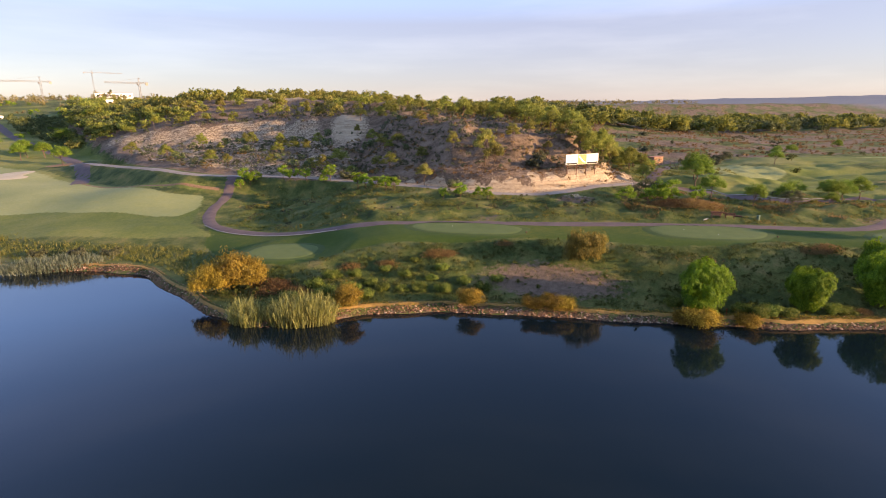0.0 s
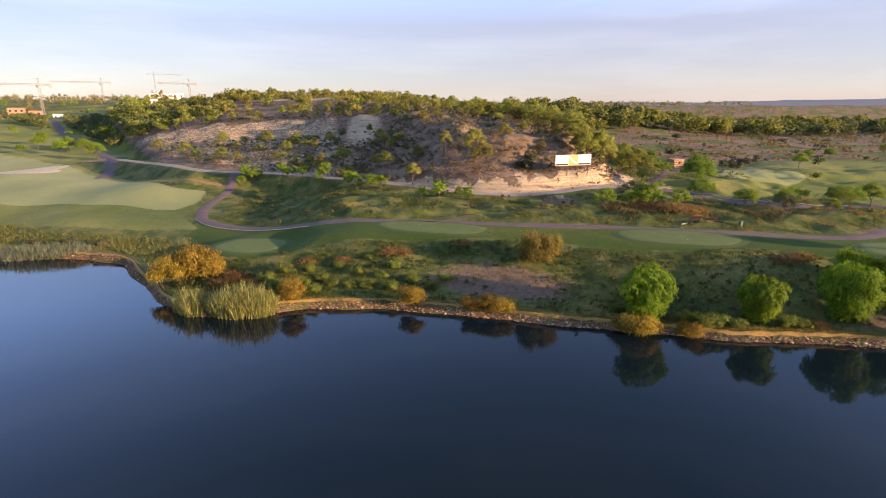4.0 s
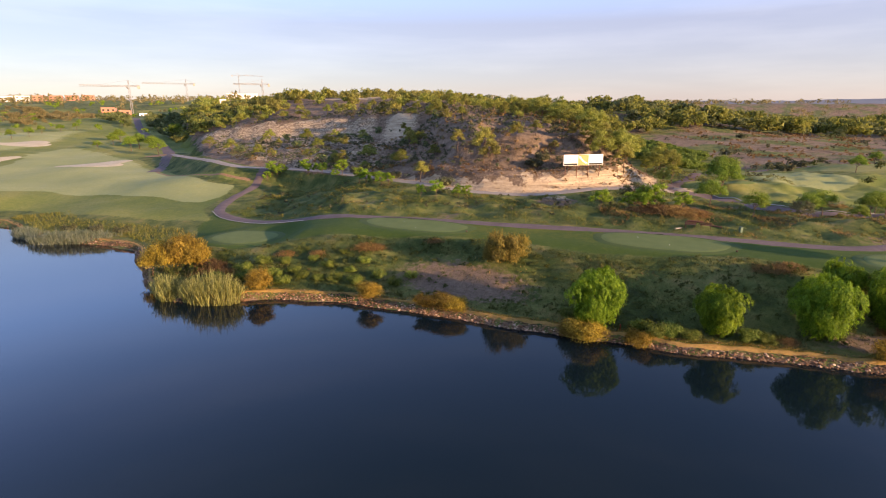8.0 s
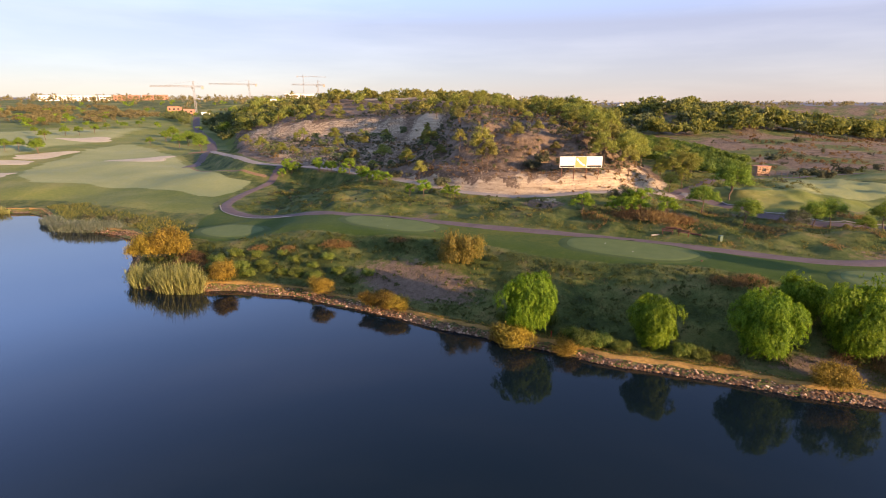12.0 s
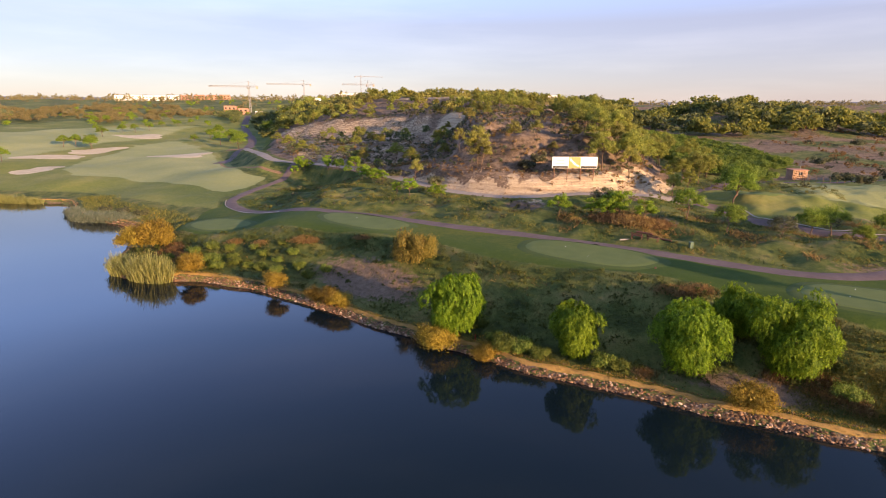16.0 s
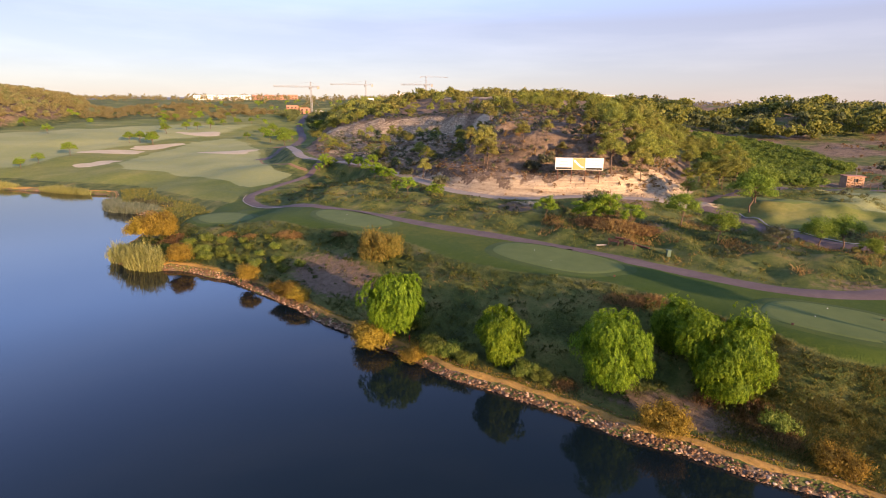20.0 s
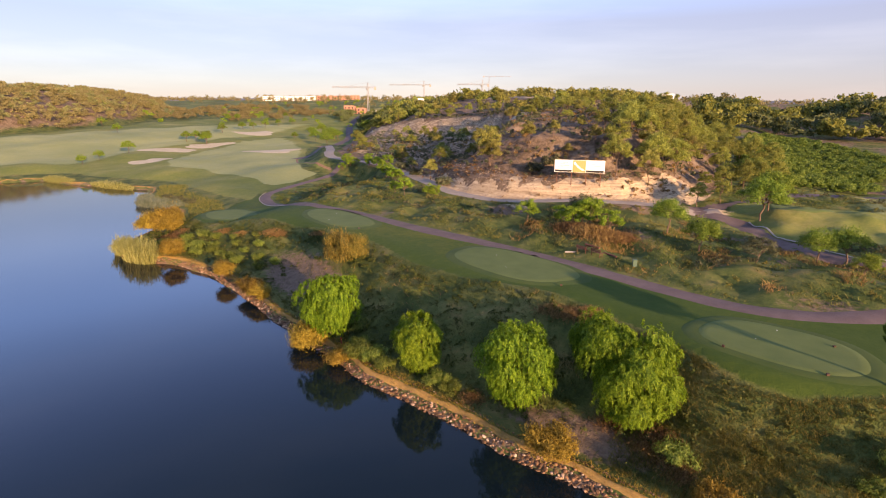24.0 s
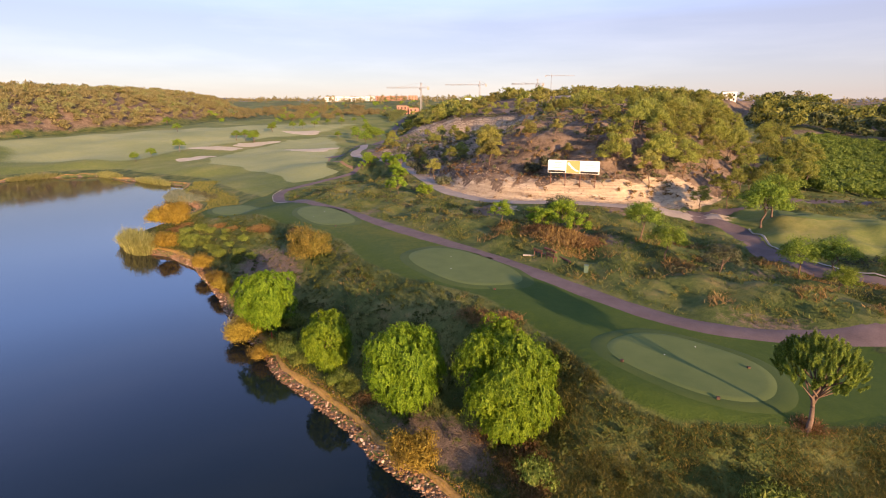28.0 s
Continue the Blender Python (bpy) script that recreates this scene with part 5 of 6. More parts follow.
for x, y, w in [(-9.4, 80.4, 1.3), (-7.6, 79, 1.2), (-6, 77.2, 1.3), (-4.2, 75.4, 1.2), (-8.5, 76.5, 1.3), (-2.5, 73.5, 1.2), (3.8, 79.4, 1.1), (9.5, 78.6, 1.1), (17, 78.6, 1.3), (18.6, 78.2, 1.2), (28, 77.6, 0.9), (71.4, 62.6, 1.1), (73, 62.4, 1.3), (74.8, 62.8, 1.2), (69.6, 87.6, 2.1), (71.6, 86.8, 1.9), (67.4, 89.4, 1.9), (73.6, 87.4, 1.7), (65.4, 90.6, 1.6), (79.6, 51.4, 1.0), (82.6, 49.4, 1.0), (83.4, 50.6, 1.1), (84.4, 48.2, 0.9), (84.8, 47.2, 0.7), (67.6, 50.4, 0.9), (98.9, 57.2, 0.7)]:
    red_bushes.put(x, y, w, rnd)
for seed, x, y, rx, ry, tall, leaf, n, label in ((81, -3.4, 66.8, 4.2, 2.0, 3.8, L_reed, 950, "tall yellow-green reed clump in the lake edge"), (82, -10.4, 68.6, 2.6, 1.7, 3.1, L_reed, 500, "smaller yellow-green reed clump in the lake edge"),
                                                 (83, -46, 101.6, 9, 2.2, 2.6, L_sage, 1300, "grey-green reed bed along the shore"), (84, -60, 106.6, 4.5, 2.2, 2.0, L_sage, 500, "grey-green reed bed along the shore"),
                                                 (85, -92, 116.4, 11, 1.6, 2.2, L_reed, 1000, "golden reed bed on the far shore"), (86, -121, 115.6, 9, 1.8, 2.4, L_reed, 800, "golden reed bed on the far shore"), (87, -139, 98, 2, 9, 2.2, L_reed, 700, "golden reed bed on the far shore")):
    reed_kind(seed, leaf, label, rx, ry, tall, n).matrix_basis = pose(x, y, 0.25, 0, 0, {83: 8, 81: -6, 82: -40, 84: -38}.get(seed, 0))

woods("meadow_bushes", "low dark bushes in the rough meadow", 417, 3200, (-18, 118, 74, 150), lambda x, y: (poly_dist(x, y, STRIP) < -2) * (line_dist(x, y, CART) > 3) * (line_dist(x, y, TRACK) > 3.6) * (line_dist(x, y, SPUR) > 3.3) * (poly_dist(x, y, HILL) < -2) * (-poly_dist(x, y, LAKE) > 20) * np.clip(waves(x, y, 16, 80) - 0.1, 0, 1) * (np.exp(-(((x - 102.5) / 16) ** 4 + ((y - 117) / 12) ** 4)) < 0.2), 0.5, 1.3, L_shrub, BUSH_FORMS)
woods("meadow_straw", "straw-coloured weed clumps in the rough meadow", 418, 2600, (-18, 118, 74, 150), lambda x, y: (poly_dist(x, y, STRIP) < -2) * (line_dist(x, y, CART) > 2.4) * (line_dist(x, y, TRACK) > 3) * (line_dist(x, y, SPUR) > 2.6) * (poly_dist(x, y, HILL) < -2) * (-poly_dist(x, y, LAKE) > 20) * np.clip(waves(x, y, 14, 81), 0, 1) * (np.exp(-(((x - 102.5) / 16) ** 4 + ((y - 117) / 12) ** 4)) < 0.2), 0.5, 1.3, L_grass, BUSH_FORMS)

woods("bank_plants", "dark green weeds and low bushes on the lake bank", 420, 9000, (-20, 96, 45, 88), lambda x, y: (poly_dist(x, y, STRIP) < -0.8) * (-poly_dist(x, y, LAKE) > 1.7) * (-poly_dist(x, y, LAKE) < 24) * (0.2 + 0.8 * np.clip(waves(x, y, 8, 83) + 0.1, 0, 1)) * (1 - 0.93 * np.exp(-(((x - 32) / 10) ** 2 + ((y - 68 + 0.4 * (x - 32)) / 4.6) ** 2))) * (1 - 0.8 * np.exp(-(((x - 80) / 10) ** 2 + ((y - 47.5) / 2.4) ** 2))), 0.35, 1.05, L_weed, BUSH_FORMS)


# ---------------------------------------------------------------- grass and weeds
def blades(name, label, seed, n, box_, weight, tall, wide, mat, per=4, lean=0.5):
    x, y, rng = sample(seed, n, *box_, weight)
    z = gza(x, y)
    out = []
    m = len(x)
    size = rng.uniform(0.6, 1.3, m)
    for _ in range(per):
        base = np.stack([x + rng.randn(m) * 0.13, y + rng.randn(m) * 0.13, z - 0.04], 1)
        h = (tall * size * rng.uniform(0.6, 1.2, m))[:, None]
        tip = base + h * (np.array([0, 0, 1.0]) + lean * rng.randn(m, 3) * np.array([1, 1, 0.1]))
        side = unit(rng.randn(m, 3) * np.array([1, 1, 0.05])) * (wide * size)[:, None]
        out.append(np.stack([base - side, base + side, tip], 1))
    return tagged(new(name, leaf_mesh(name, np.concatenate(out), mat)), label, "grass", kind="stuff")


def bank_zone(x, y, lo, hi):
    d = -poly_dist(x, y, LAKE)
    return sstep((d - lo) / 1.0) * (1 - sstep((d - hi) / 2.0)) * (poly_dist(x, y, STRIP) < -0.2)


blades("bank_grass", "tall dry yellow-green grass on the lake bank", 501, 88000, (80, 118, 41, 62), lambda x, y: bank_zone(x, y, 1.3, 26) * (0.35 + 0.65 * np.clip(waves(x, y, 7, 70) + 0.5, 0, 1)), 0.25, 0.024, L_bank, 4, 0.8)
blades("verge_grass", "short golden dry grass along the stone edge", 507, 30000, (-8, 92, 40, 72), lambda x, y: np.exp(-((-poly_dist(x, y, LAKE) - 0.95) / 0.3) ** 2), 0.13, 0.02, L_straw, 3, 0.7)
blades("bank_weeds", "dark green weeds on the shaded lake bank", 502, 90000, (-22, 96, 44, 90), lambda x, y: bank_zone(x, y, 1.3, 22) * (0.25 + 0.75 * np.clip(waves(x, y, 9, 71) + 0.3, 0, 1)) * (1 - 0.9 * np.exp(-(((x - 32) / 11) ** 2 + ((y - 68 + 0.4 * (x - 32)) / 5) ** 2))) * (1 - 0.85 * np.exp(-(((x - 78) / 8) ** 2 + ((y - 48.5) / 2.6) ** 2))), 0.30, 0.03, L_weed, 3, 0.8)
blades("rust_weeds", "rust-coloured dry weeds on the lake bank", 503, 17000, (-22, 112, 42, 92), lambda x, y: bank_zone(x, y, 1.2, 24) * np.clip(waves(x, y, 13, 72) - 0.15, 0, 1) * 0.8, 0.4, 0.03, L_red, 3, 0.7)
def meadow(x, y):
    return (poly_dist(x, y, STRIP) < -0.3) * (line_dist(x, y, CART) > 1.8) * (line_dist(x, y, TRACK) > 2.6) * (line_dist(x, y, SPUR) > 2.3) * (poly_dist(x, y, HILL) < -1) * (-poly_dist(x, y, LAKE) > 19) * (line_dist(x, y, LANE) > 2.3) * (np.exp(-(((x - 102.5) / 16) ** 4 + ((y - 117) / 12) ** 4)) < 0.3)


blades("meadow_grass", "rough green and straw grass beyond the cart path", 504, 60000, (-20, 118, 72, 150), lambda x, y: meadow(x, y) * np.clip(waves(x, y, 11, 73) + 0.25, 0, 1), 0.38, 0.045, L_grass, 3, 0.8)
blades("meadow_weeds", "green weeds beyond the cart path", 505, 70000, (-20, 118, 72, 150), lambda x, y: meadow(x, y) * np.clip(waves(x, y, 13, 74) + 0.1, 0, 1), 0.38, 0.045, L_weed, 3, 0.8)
blades("straw_edge", "straw-coloured rough grass along the lake shore", 506, 16000, (-75, -14, 84, 124), lambda x, y: sstep((-poly_dist(x, y, LAKE) - 2.5) / 1) * (1 - sstep((-poly_dist(x, y, LAKE) - 9) / 3)) * 0.8, 0.55, 0.06, L_grass, 3)

# ---------------------------------------------------------------- billboard
def billboard():
    e = tagged(new("billboard"), "long white billboard with an ochre middle panel", "billboard")
    z0 = 14.0 - 12.7
    w, h = 9.5, 2.4
    box("backing_board", w / 2, 0.1, z0 + h / 2, w, 0.12, h, M_panel, e, 0.02)
    for a, b, m, nm in ((0.0, 0.365, M_panel, "white_panel"), (0.365, 0.625, M_gold, "ochre_panel"), (0.625, 1.0, M_panel, "white_panel")):
        p = box(nm, w * (a + b) / 2, 0.015, z0 + h / 2, w * (b - a) - 0.04, 0.04, h - 0.1, m, e, 0.01)
        if nm == "ochre_panel":
            bm = bmesh.new()
            pts = [(0.06, 0.82), (0.2, 0.86), (0.34, 0.66), (0.52, 0.5), (0.66, 0.36), (0.86, 0.28), (0.94, 0.18), (0.74, 0.16), (0.55, 0.28), (0.38, 0.4), (0.24, 0.58), (0.1, 0.66)]
            bm.faces.new([bm.verts.new((w * (a + (b - a) * u), -0.010, z0 + h * v)) for u, v in pts])
            part("white_emblem", bm_mesh("white_emblem", bm, M_panel), p, "white diagonal emblem")
        else:
            box("dark_strip", w * (a + b) / 2, -0.012, z0 + h * 0.12, w * (b - a) * 0.92, 0.02, h * 0.16, M_dark, p)
            for k in range(4):
                u = 0.5 + 0.06 * (k % 2)
                box("print_line", w * (a + (b - a) * u), -0.012, z0 + h * (0.42 + 0.13 * k), w * (b - a) * (0.62 - 0.08 * k), 0.01, 0.05, M_pink if a > 0.5 else M_gold, p)
    for k in range(4):
        box("post", w * (0.06 + 0.29 * k), 0.22, z0 / 2 + h * 0.4 - 0.6, 0.14, 0.14, z0 + h * 0.8 + 1.2, M_wood, e, 0.01)
    for k in range(3):
        bm = bmesh.new()
        limb(bm, (w * (0.2 + 0.3 * k), 0.25, z0 + h * 0.7), (w * (0.2 + 0.3 * k), 2.2, 0.5), 0.06, 0.06, 6)
        part("brace", bm_mesh("brace", bm, M_wood), e)
    e.matrix_basis = pose(56.2, 114.8, 12.7, 0, 0, 11.5)


billboard()


# ---------------------------------------------------------------- small course things
def bench(x, y, turn):
    e = tagged(new("park_bench"), "red-stained wooden bench beside the cart path", "bench")
    for k in range(3):
        box("seat_slat", 0, -0.18 + 0.17 * k, 0.45, 1.7, 0.13, 0.04, M_wood, e, 0.01)
    for k in range(2):
        box("back_slat", 0, 0.27 + 0.03 * k, 0.65 + 0.2 * k, 1.7, 0.04, 0.14, M_wood, e, 0.01)
    for sx in (-0.7, 0.7):
        for sy, h in ((-0.18, 0.44), (0.25, 0.95)):
            box("leg", sx, sy, h / 2 - 0.05, 0.08, 0.08, h + 0.1, M_wood, e, 0.01)
    e.matrix_basis = pose(x, y, gz(x, y) + 0.02, 0, 0, turn)
    return e


b0 = bench(69.9, 81.0, 155)
copy_thing(b0, pose(72.0, 80.0, gz(72.0, 80.0) + 0.02, 0, 0, 150))


def log(x, y, turn, length, r, mat, label):
    bm = bmesh.new()
    limb(bm, (-length / 2, 0, r), (0, 0.08, r), r, r * 0.95, 9)
    limb(bm, (0, 0.08, r), (length / 2, 0, r), r * 0.95, r * 0.8, 9)
    e = tagged(new("log", bm_mesh("log", bm, mat)), label, "log")
    e.matrix_basis = pose(x, y, gz(x, y) - 0.03, 0, 0, turn)


log(68.4, 81.4, 20, 1.8, 0.13, M_kerb, "pale peeled log beside the bench")
log(71.0, 81.8, -30, 2.4, 0.15, M_wood, "reddish log beside the bench")
log(73.6, 80.4, -35, 2.2, 0.14, M_wood, "reddish log beside the bench")


def bin_thing(x, y):
    green = surface("grey-green plastic", (0.06, 0.10, 0.065), (0.10, 0.145, 0.10), 2, 12, 0.5, 0.0)
    e = tagged(new("litter_bin"), "grey-green litter bin in the rough grass", "bin")
    box("body", 0, 0, 0.42, 0.5, 0.45, 0.86, green, e, 0.03)
    box("lid", 0, 0, 0.89, 0.56, 0.5, 0.08, green, e, 0.02)
    e.matrix_basis = pose(x, y, gz(x, y) - 0.02, 0, 0, 20)


bin_thing(76.9, 78.6)


def marker(x, y):
    e = tagged(new("tee_marker"), "small white tee marker on the turf", "marker", "tee markers")
    bm = bmesh.new()
    bmesh.ops.create_uvsphere(bm, u_segments=12, v_segments=8, radius=0.045, matrix=Matrix.LocRotScale((0, 0, 0.07), None, (1, 1, 0.8)))
    part("cap", bm_mesh("cap", bm, M_white, True), e)
    box("spike", 0, 0, -0.03, 0.03, 0.03, 0.12, M_dark, e)
    e.matrix_basis = pose(x, y, gz(x, y) + 0.15)
    return e


mk = marker(89.3, 61.7)
for x, y in ((91.1, 64.6), (59.6, 76.0), (62.6, 71.4), (22.4, 89.0), (24.6, 84.2)):
    copy_thing(mk, pose(x, y, gz(x, y) + 0.15))


def hazard_stake(x, y):
    e = tagged(new("hazard_stake"), "short red stake marking the lake edge", "stake")
    box("post", 0, 0, 0.3, 0.09, 0.09, 0.9, M_stake, e, 0.01)
    bm = bmesh.new()
    bmesh.ops.create_cone(bm, cap_ends=True, segments=4, radius1=0.064, radius2=0.012, depth=0.08, matrix=Matrix.Translation((0, 0, 0.79)) @ Matrix.Rotation(radians(45), 4, "Z"))
    part("tip", bm_mesh("tip", bm, M_stake), e)
    e.matrix_basis = pose(x, y, gz(x, y), 2, -2, 20)


hazard_stake(50.2, 54.1)


def tee_crate(x, y, turn):
    e = tagged(new("tee_box_crate"), "small brown wooden box at the edge of a tee", "crate", "wooden boxes at the tees")
    for s in (-1, 1):
        box("side_board", 0, 0.15 * s, 0.17, 0.42, 0.04, 0.34, M_crate, e, 0.01)
        box("end_board", 0.19 * s, 0, 0.17, 0.04, 0.26, 0.34, M_crate, e, 0.01)
    box("lid", 0, 0, 0.36, 0.46, 0.38, 0.04, M_crate, e, 0.01)
    e.matrix_basis = pose(x, y, gz(x, y) + 0.10, 0, 0, turn)
    e.scale = (0.5, 0.5, 0.5)
    return e


tc = tee_crate(93.8, 56.9, 15)
for x, y, a in ((86.8, 58.8, -20), (95.1, 63.0, 40), (70.6, 67.8, 10), (33.2, 81.2, 30)):
    copy_thing(tc, pose(x, y, gz(x, y) + 0.10, 0, 0, a))


# ---------------------------------------------------------------- hut and fences
def hut(x, y, turn):
    e = tagged(new("pump_hut"), "small stone and brick hut with a flat roof", "hut")
    w, d, h, t = 4.4, 3.6, 3.0, 0.3
    for nm, cx, cy, sx, sy in (("wall", 0, d / 2, w, t), ("wall", -w / 2 + t / 2, 0, t, d - t), ("wall", w / 2 - t / 2, 0, t, d - t)):
        box(nm, cx, cy, h / 2 - 0.3, sx, sy, h + 0.6, M_brick, e, 0.02)
    front = box("wall", -w / 2 + 0.85, -d / 2, h / 2 - 0.3, 1.7, t, h + 0.6, M_brick, e, 0.02)
    box("wall", w / 2 - 0.75, -d / 2, h / 2 - 0.3, 1.5, t, h + 0.6, M_brick, e, 0.02)
    box("wall", 0.1, -d / 2, 0.45, 1.2, t, 2.1, M_brick, e)
    box("wall", 0.1, -d / 2, 2.75, 1.2, t, 0.5, M_brick, e)
    win = box("window", 0.1, -d / 2 + 0.12, 2.0, 1.16, 0.05, 0.96, M_dark, e)
    box("bar", 0.1, -d / 2 + 0.05, 2.0, 0.05, 0.05, 0.96, M_steel, win)
    box("roof", 0, 0, h + 0.12, w + 0.5, d + 0.5, 0.24, M_render, e, 0.03, "reddish flat roof slab")
    bm = bmesh.new()
    limb(bm, (1.0, 0.4, h + 0.2), (1.0, 0.4, h + 3.2), 0.05, 0.03, 6)
    part("mast", bm_mesh("mast", bm, M_steel), e, "thin metal mast")
    rng = random.Random(5)
    for k in range(70):
        u, v = rng.uniform(-w / 2 + 0.25, w / 2 - 0.25), rng.uniform(0.2, h - 0.2)
        if abs(u - 0.1) < 0.9 and 1.3 < v < 2.7:
            continue
        box("stone", u, -d / 2 - t / 2, v, rng.uniform(0.25, 0.5), 0.08, rng.uniform(0.18, 0.32), M_stone, front, 0.02)
    e.matrix_basis = pose(x, y, gz(x, y), 0, 0, turn)


hut(130.2, 187.6, 8)


def rail_fence(x, y, turn, n, gap, tall, label, rails=2):
    e = tagged(new("wooden_fence"), label, "fence")
    c, s = math.cos(radians(turn)), math.sin(radians(turn))
    z0 = gz(x, y)
    rng = random.Random(n)
    for k in range(n):
        px, py = x + c * gap * k, y + s * gap * k
        bm = bmesh.new()
        zz = gz(px, py) - z0
        limb(bm, (gap * k, 0, zz - 0.3), (gap * k + rng.uniform(-0.1, 0.1), rng.uniform(-0.1, 0.1), zz + tall * rng.uniform(0.9, 1.1)), 0.08, 0.07, 7)
        part("post", bm_mesh("post", bm, M_bark), e)
        if k < n - 1:
            z1 = gz(px + c * gap, py + s * gap) - z0
            for r in range(rails):
                bm = bmesh.new()
                limb(bm, (gap * k, 0, zz + tall * (0.45 + 0.4 * r)), (gap * (k + 1), 0, z1 + tall * (0.45 + 0.4 * r)), 0.05, 0.05, 6)
                part("rail", bm_mesh("rail", bm, M_bark), e)
    e.matrix_basis = pose(x, y, z0, 0, 0, turn)


rail_fence(51, 154, 4, 5, 2.0, 1.1, "rustic wooden rail fence on the hilltop")
rail_fence(126, 172, -6, 7, 1.7, 2.0, "row of leaning wooden posts near the hut", 0)


# ---------------------------------------------------------------- far buildings
def house(x, y, turn, w, d, floors, mat, label, bays=4, storey=3.0, dz=0.0, name="house"):
    e = tagged(new(name), label, "house")
    h = floors * storey
    box("wall", 0, 0, h / 2 - 1.5, w, d, h + 3, mat, e, 0.05)
    roof = box("roof", 0, 0, h + 0.2, w + 0.4, d + 0.4, 0.4, mat, e, 0.05)
    box("parapet", 0, -d / 2, h + 0.6, w, 0.25, 0.5, mat, roof)
    for f in range(floors):
        for b in range(bays):
            cx = -w / 2 + w * (b + 0.5) / bays
            # near-black panels stand for the windows and the villa's shaded open holes
            win = box("window", cx, -d / 2 - 0.04, f * storey + 1.5, w / bays * 0.42, 0.1, 1.5, M_dark, e)
            box("sill", cx, -d / 2 - 0.14, f * storey + 0.68, w / bays * 0.5, 0.2, 0.12, mat, win)
        if f:
            box("balcony", -w / 4, -d / 2 - 0.6, f * storey, w / 3, 1.2, 0.25, mat, e, 0.03)
    e.matrix_basis = pose(x, y, gz(x, y) + dz, 0, 0, turn)
    return e


house(-266, 480, 24, 11, 10, 3, M_render, "unfinished terracotta villa with open window holes", 3, 3.0, -1.0)
house(-255.5, 486, 24, 9, 9, 2, M_render, "lower wing of an unfinished terracotta villa", 2, 3.0, -1.0)
house(-240, 488, 24, 7, 6, 1, M_white, "small white annex beside the unfinished villa", 2, 2.8, -1.5)
for k in range(9):
    x, y = -590 + 17 * k, 690 + 7 * k
    house(x, y, 30, 15, 9, 2, M_white if k < 5 else M_render, "white terraced house in a distant row" if k < 5 else "terracotta terraced house in a distant row", 3, 3.2)
house(-205, 640, 20, 34, 10, 2, M_white, "long white building behind the pines", 6, 3.4, 4)
house(-126, 384, 20, 4, 4, 2, M_white, "small white tower house among the pines", 1, 2.6, 1.5)
house(-119, 386, 20, 7, 5, 1, M_white, "low white outbuilding among the pines", 2, 2.6, 1.5)
for x, y, w, f in ((84, 455, 9, 2), (45, 470, 9, 2), (118, 500, 12, 2), (150, 510, 9, 3)):
    house(x, y, 5, w, 8, f, M_white, "white villa on the wooded ridge", 3, 3.0, -1.2)


def crane(x, y, turn, top, jib, counter):
    e = tagged(new("tower_crane"), "tall thin tower crane at a building site", "crane", "tower cranes")
    z0 = gz(x, y)
    h = top - z0

    def lattice(bm, a, b, s, r, bays):
        a, b = Vector(a), Vector(b)
        q = (b - a).to_track_quat("Z", "Y").to_matrix()
        cs = [q @ Vector((i * s, j * s, 0)) for i, j in ((-1, -1), (1, -1), (1, 1), (-1, 1))]
        for c in cs:
            limb(bm, a + c, b + c, r, r, 4)
        for k in range(bays):
            p0, p1 = a.lerp(b, k / bays), a.lerp(b, (k + 1) / bays)
            for i in range(4):
                limb(bm, p0 + cs[i], p1 + cs[(i + 1) % 4], r * 0.6, r * 0.6, 4)
    for nm, a, b, s, bays in (("mast", (0, 0, -1), (0, 0, h - 5), 0.8, 18), ("jib", (0.8, 0, h - 5), (jib, 0, h - 5), 0.6, 16), ("counter_jib", (-0.8, 0, h - 5), (-counter, 0, h - 5), 0.6, 5), ("apex", (0, 0, h - 5), (0, 0, h), 0.4, 3)):
        bm = bmesh.new()
        lattice(bm, a, b, s, 0.16, bays)
        part(nm, bm_mesh(nm, bm, M_steel), e)
    box("counterweight", -counter + 1.2, 0, h - 6.2, 2.2, 1.6, 2.6, M_kerb, e, 0.05)
    box("cab", 1.2, -1.2, h - 6.5, 1.6, 1.6, 2.0, M_steel, e, 0.1)
    for a, b in (((0, 0, h), (jib * 0.65, 0, h - 4.4)), ((0, 0, h), (-counter + 1, 0, h - 4.4))):
        bm = bmesh.new()
        limb(bm, a, b, 0.07, 0.07, 4)
        part("tie_bar", bm_mesh("tie_bar", bm, M_steel), e)
    e.matrix_basis = pose(x, y, z0, 0, 0, turn)


crane(-258, 502, 208, 52, 38, 9)
crane(-286, 676, 205, 61.6, 48, 10)
crane(-172, 613, 200, 58, 30, 8)
crane(-480, 1380, 30, 112, 60, 16)

# ---------------------------------------------------------------- stones along the water
def stone_mesh(seed):
    rng = random.Random(seed)
    bm = bmesh.new()
    bmesh.ops.create_icosphere(bm, subdivisions=1, radius=0.5)
    for v in bm.verts:
        v.co *= rng.uniform(0.75, 1.15)
        v.co.z *= 0.62
        v.co.x *= 1.2
    return bm_mesh("stone", bm, M_stone)


def water_line(pts, step):
    """The line where the ground meets the water."""
    line = smooth_line(pts, step)
    out = []
    for i, q in enumerate(line):
        t = (line[min(i + 1, len(line) - 1)] - line[max(i - 1, 0)]).normalized()
        w = float(waves(np.array([q.x]), np.array([q.y]), 14, 3)[0])
        out.append(q + Vector((t.y, -t.x)) * (-0.5 * w))
    return out



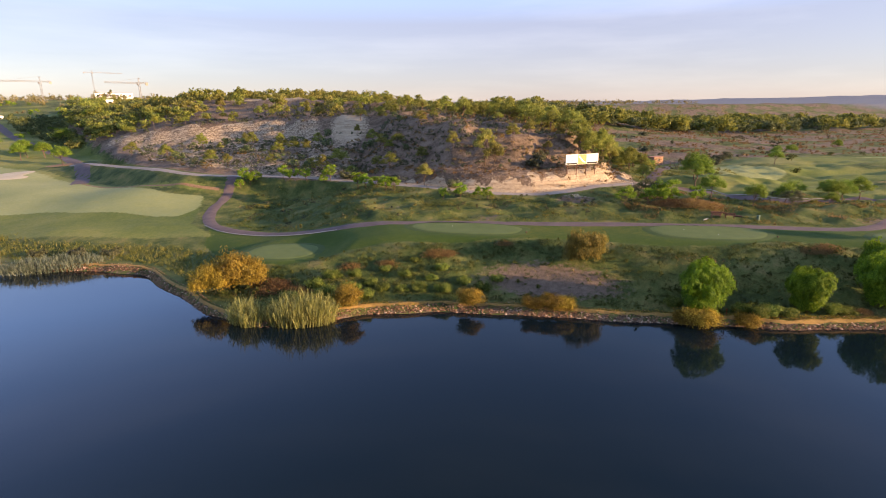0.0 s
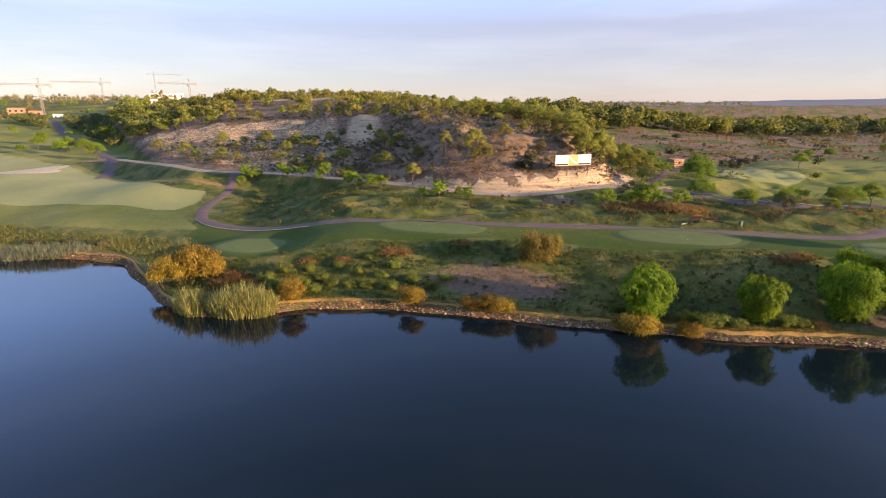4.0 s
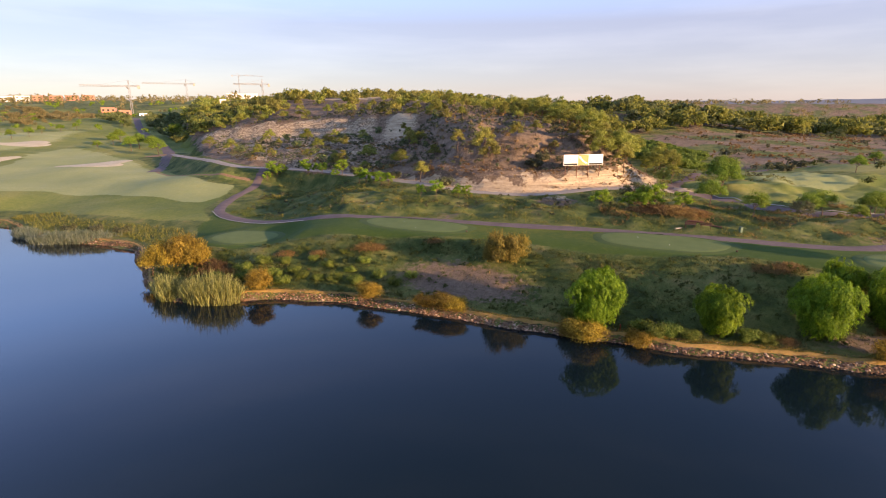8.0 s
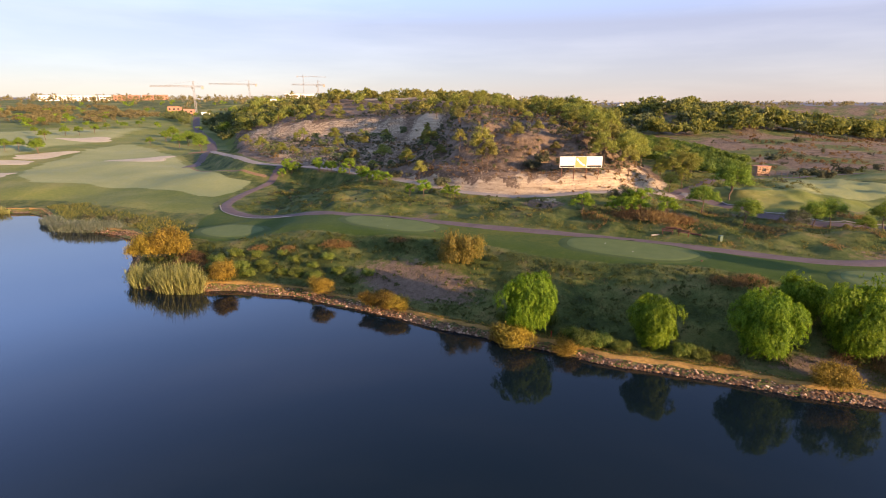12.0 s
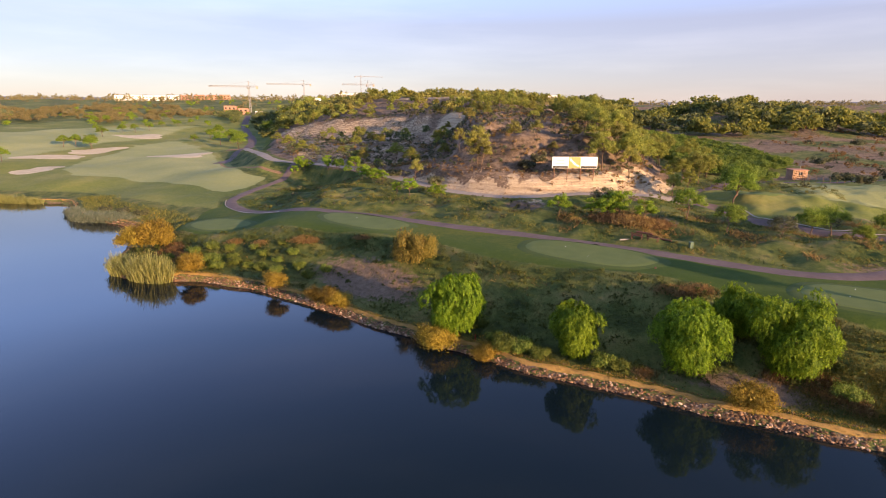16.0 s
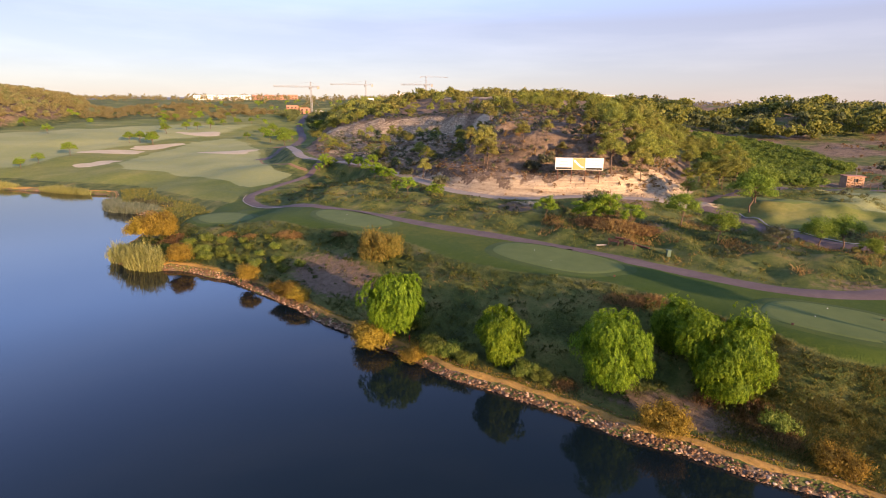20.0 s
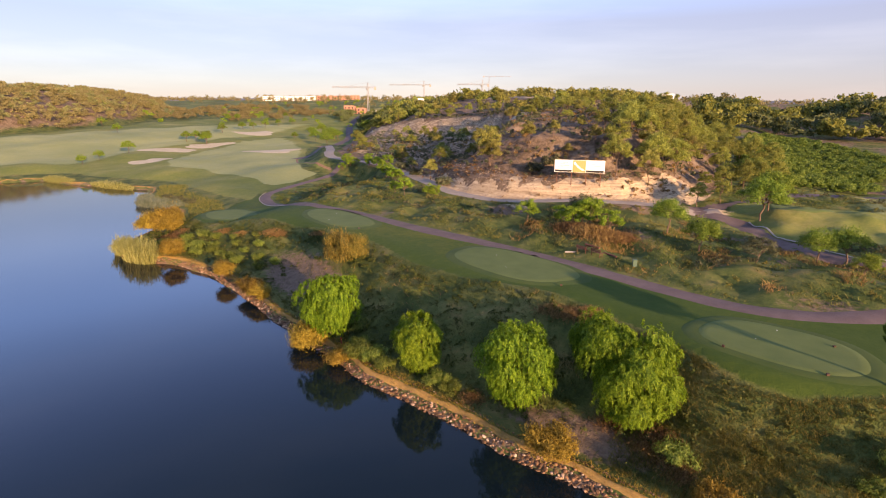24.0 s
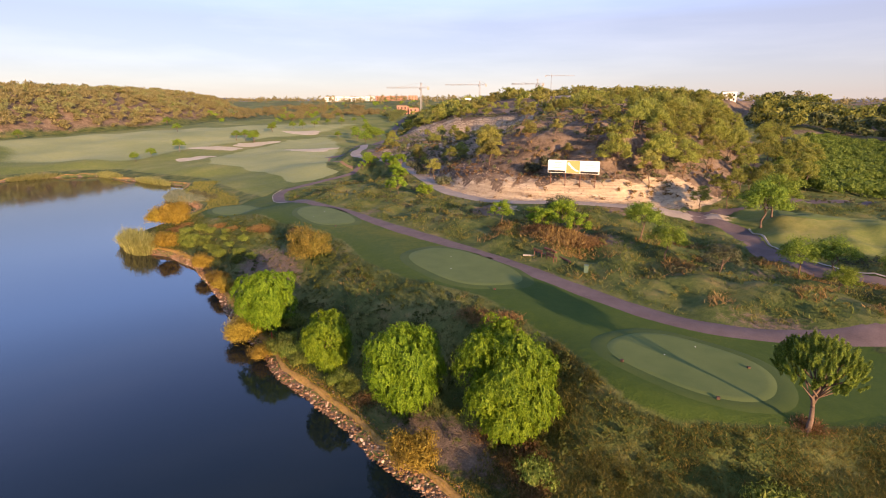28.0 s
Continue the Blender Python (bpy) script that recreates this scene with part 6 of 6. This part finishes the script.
def shore_edge(a, b, label, dense):
    line = water_line(LAKE[a:b], 0.3)
    edge = tagged(new("shore_edging", strip_mesh("shore_edging", [tuple(q) for q in line[::8]], 0.46, 0.09, M_verge, 0.8, -0.86, 4)), label, "stone edging", kind="structure")
    forms = [stone_mesh(k) for k in range(10)]
    rng = random.Random(9)
    near, rest_v, rest_f = 0, [], []
    for i in range(1, len(line) - 1):
        q, t = line[i], (line[i + 1] - line[i - 1]).normalized()
        land = Vector((t.y, -t.x))
        for k in range(dense):
            top = k >= dense - 2
            off = rng.uniform(1.2, 1.45) if top else rng.uniform(-0.3, 0.62)
            s = rng.uniform(0.08, 0.15) if top else (0.12 + 0.27 * rng.random() ** 2.4) * (1.1 if off < 0.3 else 0.85)
            p = q + land * off + t * rng.uniform(-0.2, 0.2)
            z = max(gz(p.x, p.y), -0.12) + (0.06 if top else 0.03)
            m = pose(p.x, p.y, z, rng.uniform(-25, 25), rng.uniform(-25, 25), rng.uniform(0, 360)) @ Matrix.Scale(s, 4)
            me = forms[rng.randrange(10)]
            if near < 300 and 62 < p.x < 86 and off < 0.8 and rng.random() < 0.75:
                near += 1
                ob = part("stone", me, edge)
                ob.matrix_basis = m
            else:
                k0 = len(rest_v)
                rest_v += [m @ v.co for v in me.vertices]
                rest_f += [[k0 + j for j in f.vertices] for f in me.polygons]
    tagged(part("stones", mesh_of("stones", rest_v, rest_f, M_stone), edge), "broken reddish quarry stones", kind="stuff")


shore_edge(2, 19, "low stone-pitched edge along the lake", 14)
shore_edge(19, 28, "sunlit stone edge along the far shore", 3)


# ---------------------------------------------------------------- rubble on the cut face
def rubble():
    rng = np.random.RandomState(33)
    x, y = rng.uniform(8, 90, 9000), rng.uniform(105, 136, 9000)
    d = poly_dist(x, y, HILL)
    keep = (d > -0.6) & (d < 9) & (rng.rand(9000) < 0.75 * np.exp(-np.maximum(d - 3, 0) / 4))
    forms = [stone_mesh(60 + k) for k in range(6)]
    v_, f_ = [], []
    for px, py in zip(x[keep], y[keep]):
        s = rng.uniform(0.12, 0.5) ** 1.3
        m = pose(px, py, gz(px, py) + 0.02, *rng.uniform(-30, 30, 2), rng.uniform(0, 360)) @ Matrix.Scale(s, 4)
        me = forms[rng.randint(6)]
        k = len(v_)
        v_ += [m @ v.co for v in me.vertices]
        f_ += [[k + j for j in f.vertices] for f in me.polygons]
    pale = surface("pale marl rubble", (0.22, 0.15, 0.10), (0.38, 0.29, 0.20), 1, 8, 0.95, 0.03)
    tagged(new("rubble", mesh_of("rubble", v_, f_, pale)), "pale broken rubble on the cut slope", "rubble", kind="stuff")


rubble()
woods("cliff_brush", "dry brush along the top of the cut slope", 419, 1400, (6, 90, 106, 134), lambda x, y: np.exp(-((poly_dist(x, y, HILL) - 5.5) / 3) ** 2) * 0.7, 0.4, 1.2, L_red, BUSH_FORMS)
blades("edge_grass", "dry orange grass along the stone edge", 507, 260000, (-12, 100, 38, 74), lambda x, y: np.exp(-((-poly_dist(x, y, LAKE) + 0.5 * waves(x, y, 14, 3) - 1.15) / 0.35) ** 2), 0.2, 0.03, L_orange, 3, 1.0)
blades("junction_weeds", "red-brown dry weeds under the young pines", 508, 16000, (58, 112, 74, 106), lambda x, y: meadow(x, y) * np.clip(waves(x, y, 10, 86) - 0.2, 0, 1), 0.5, 0.05, L_red, 4, 0.8)
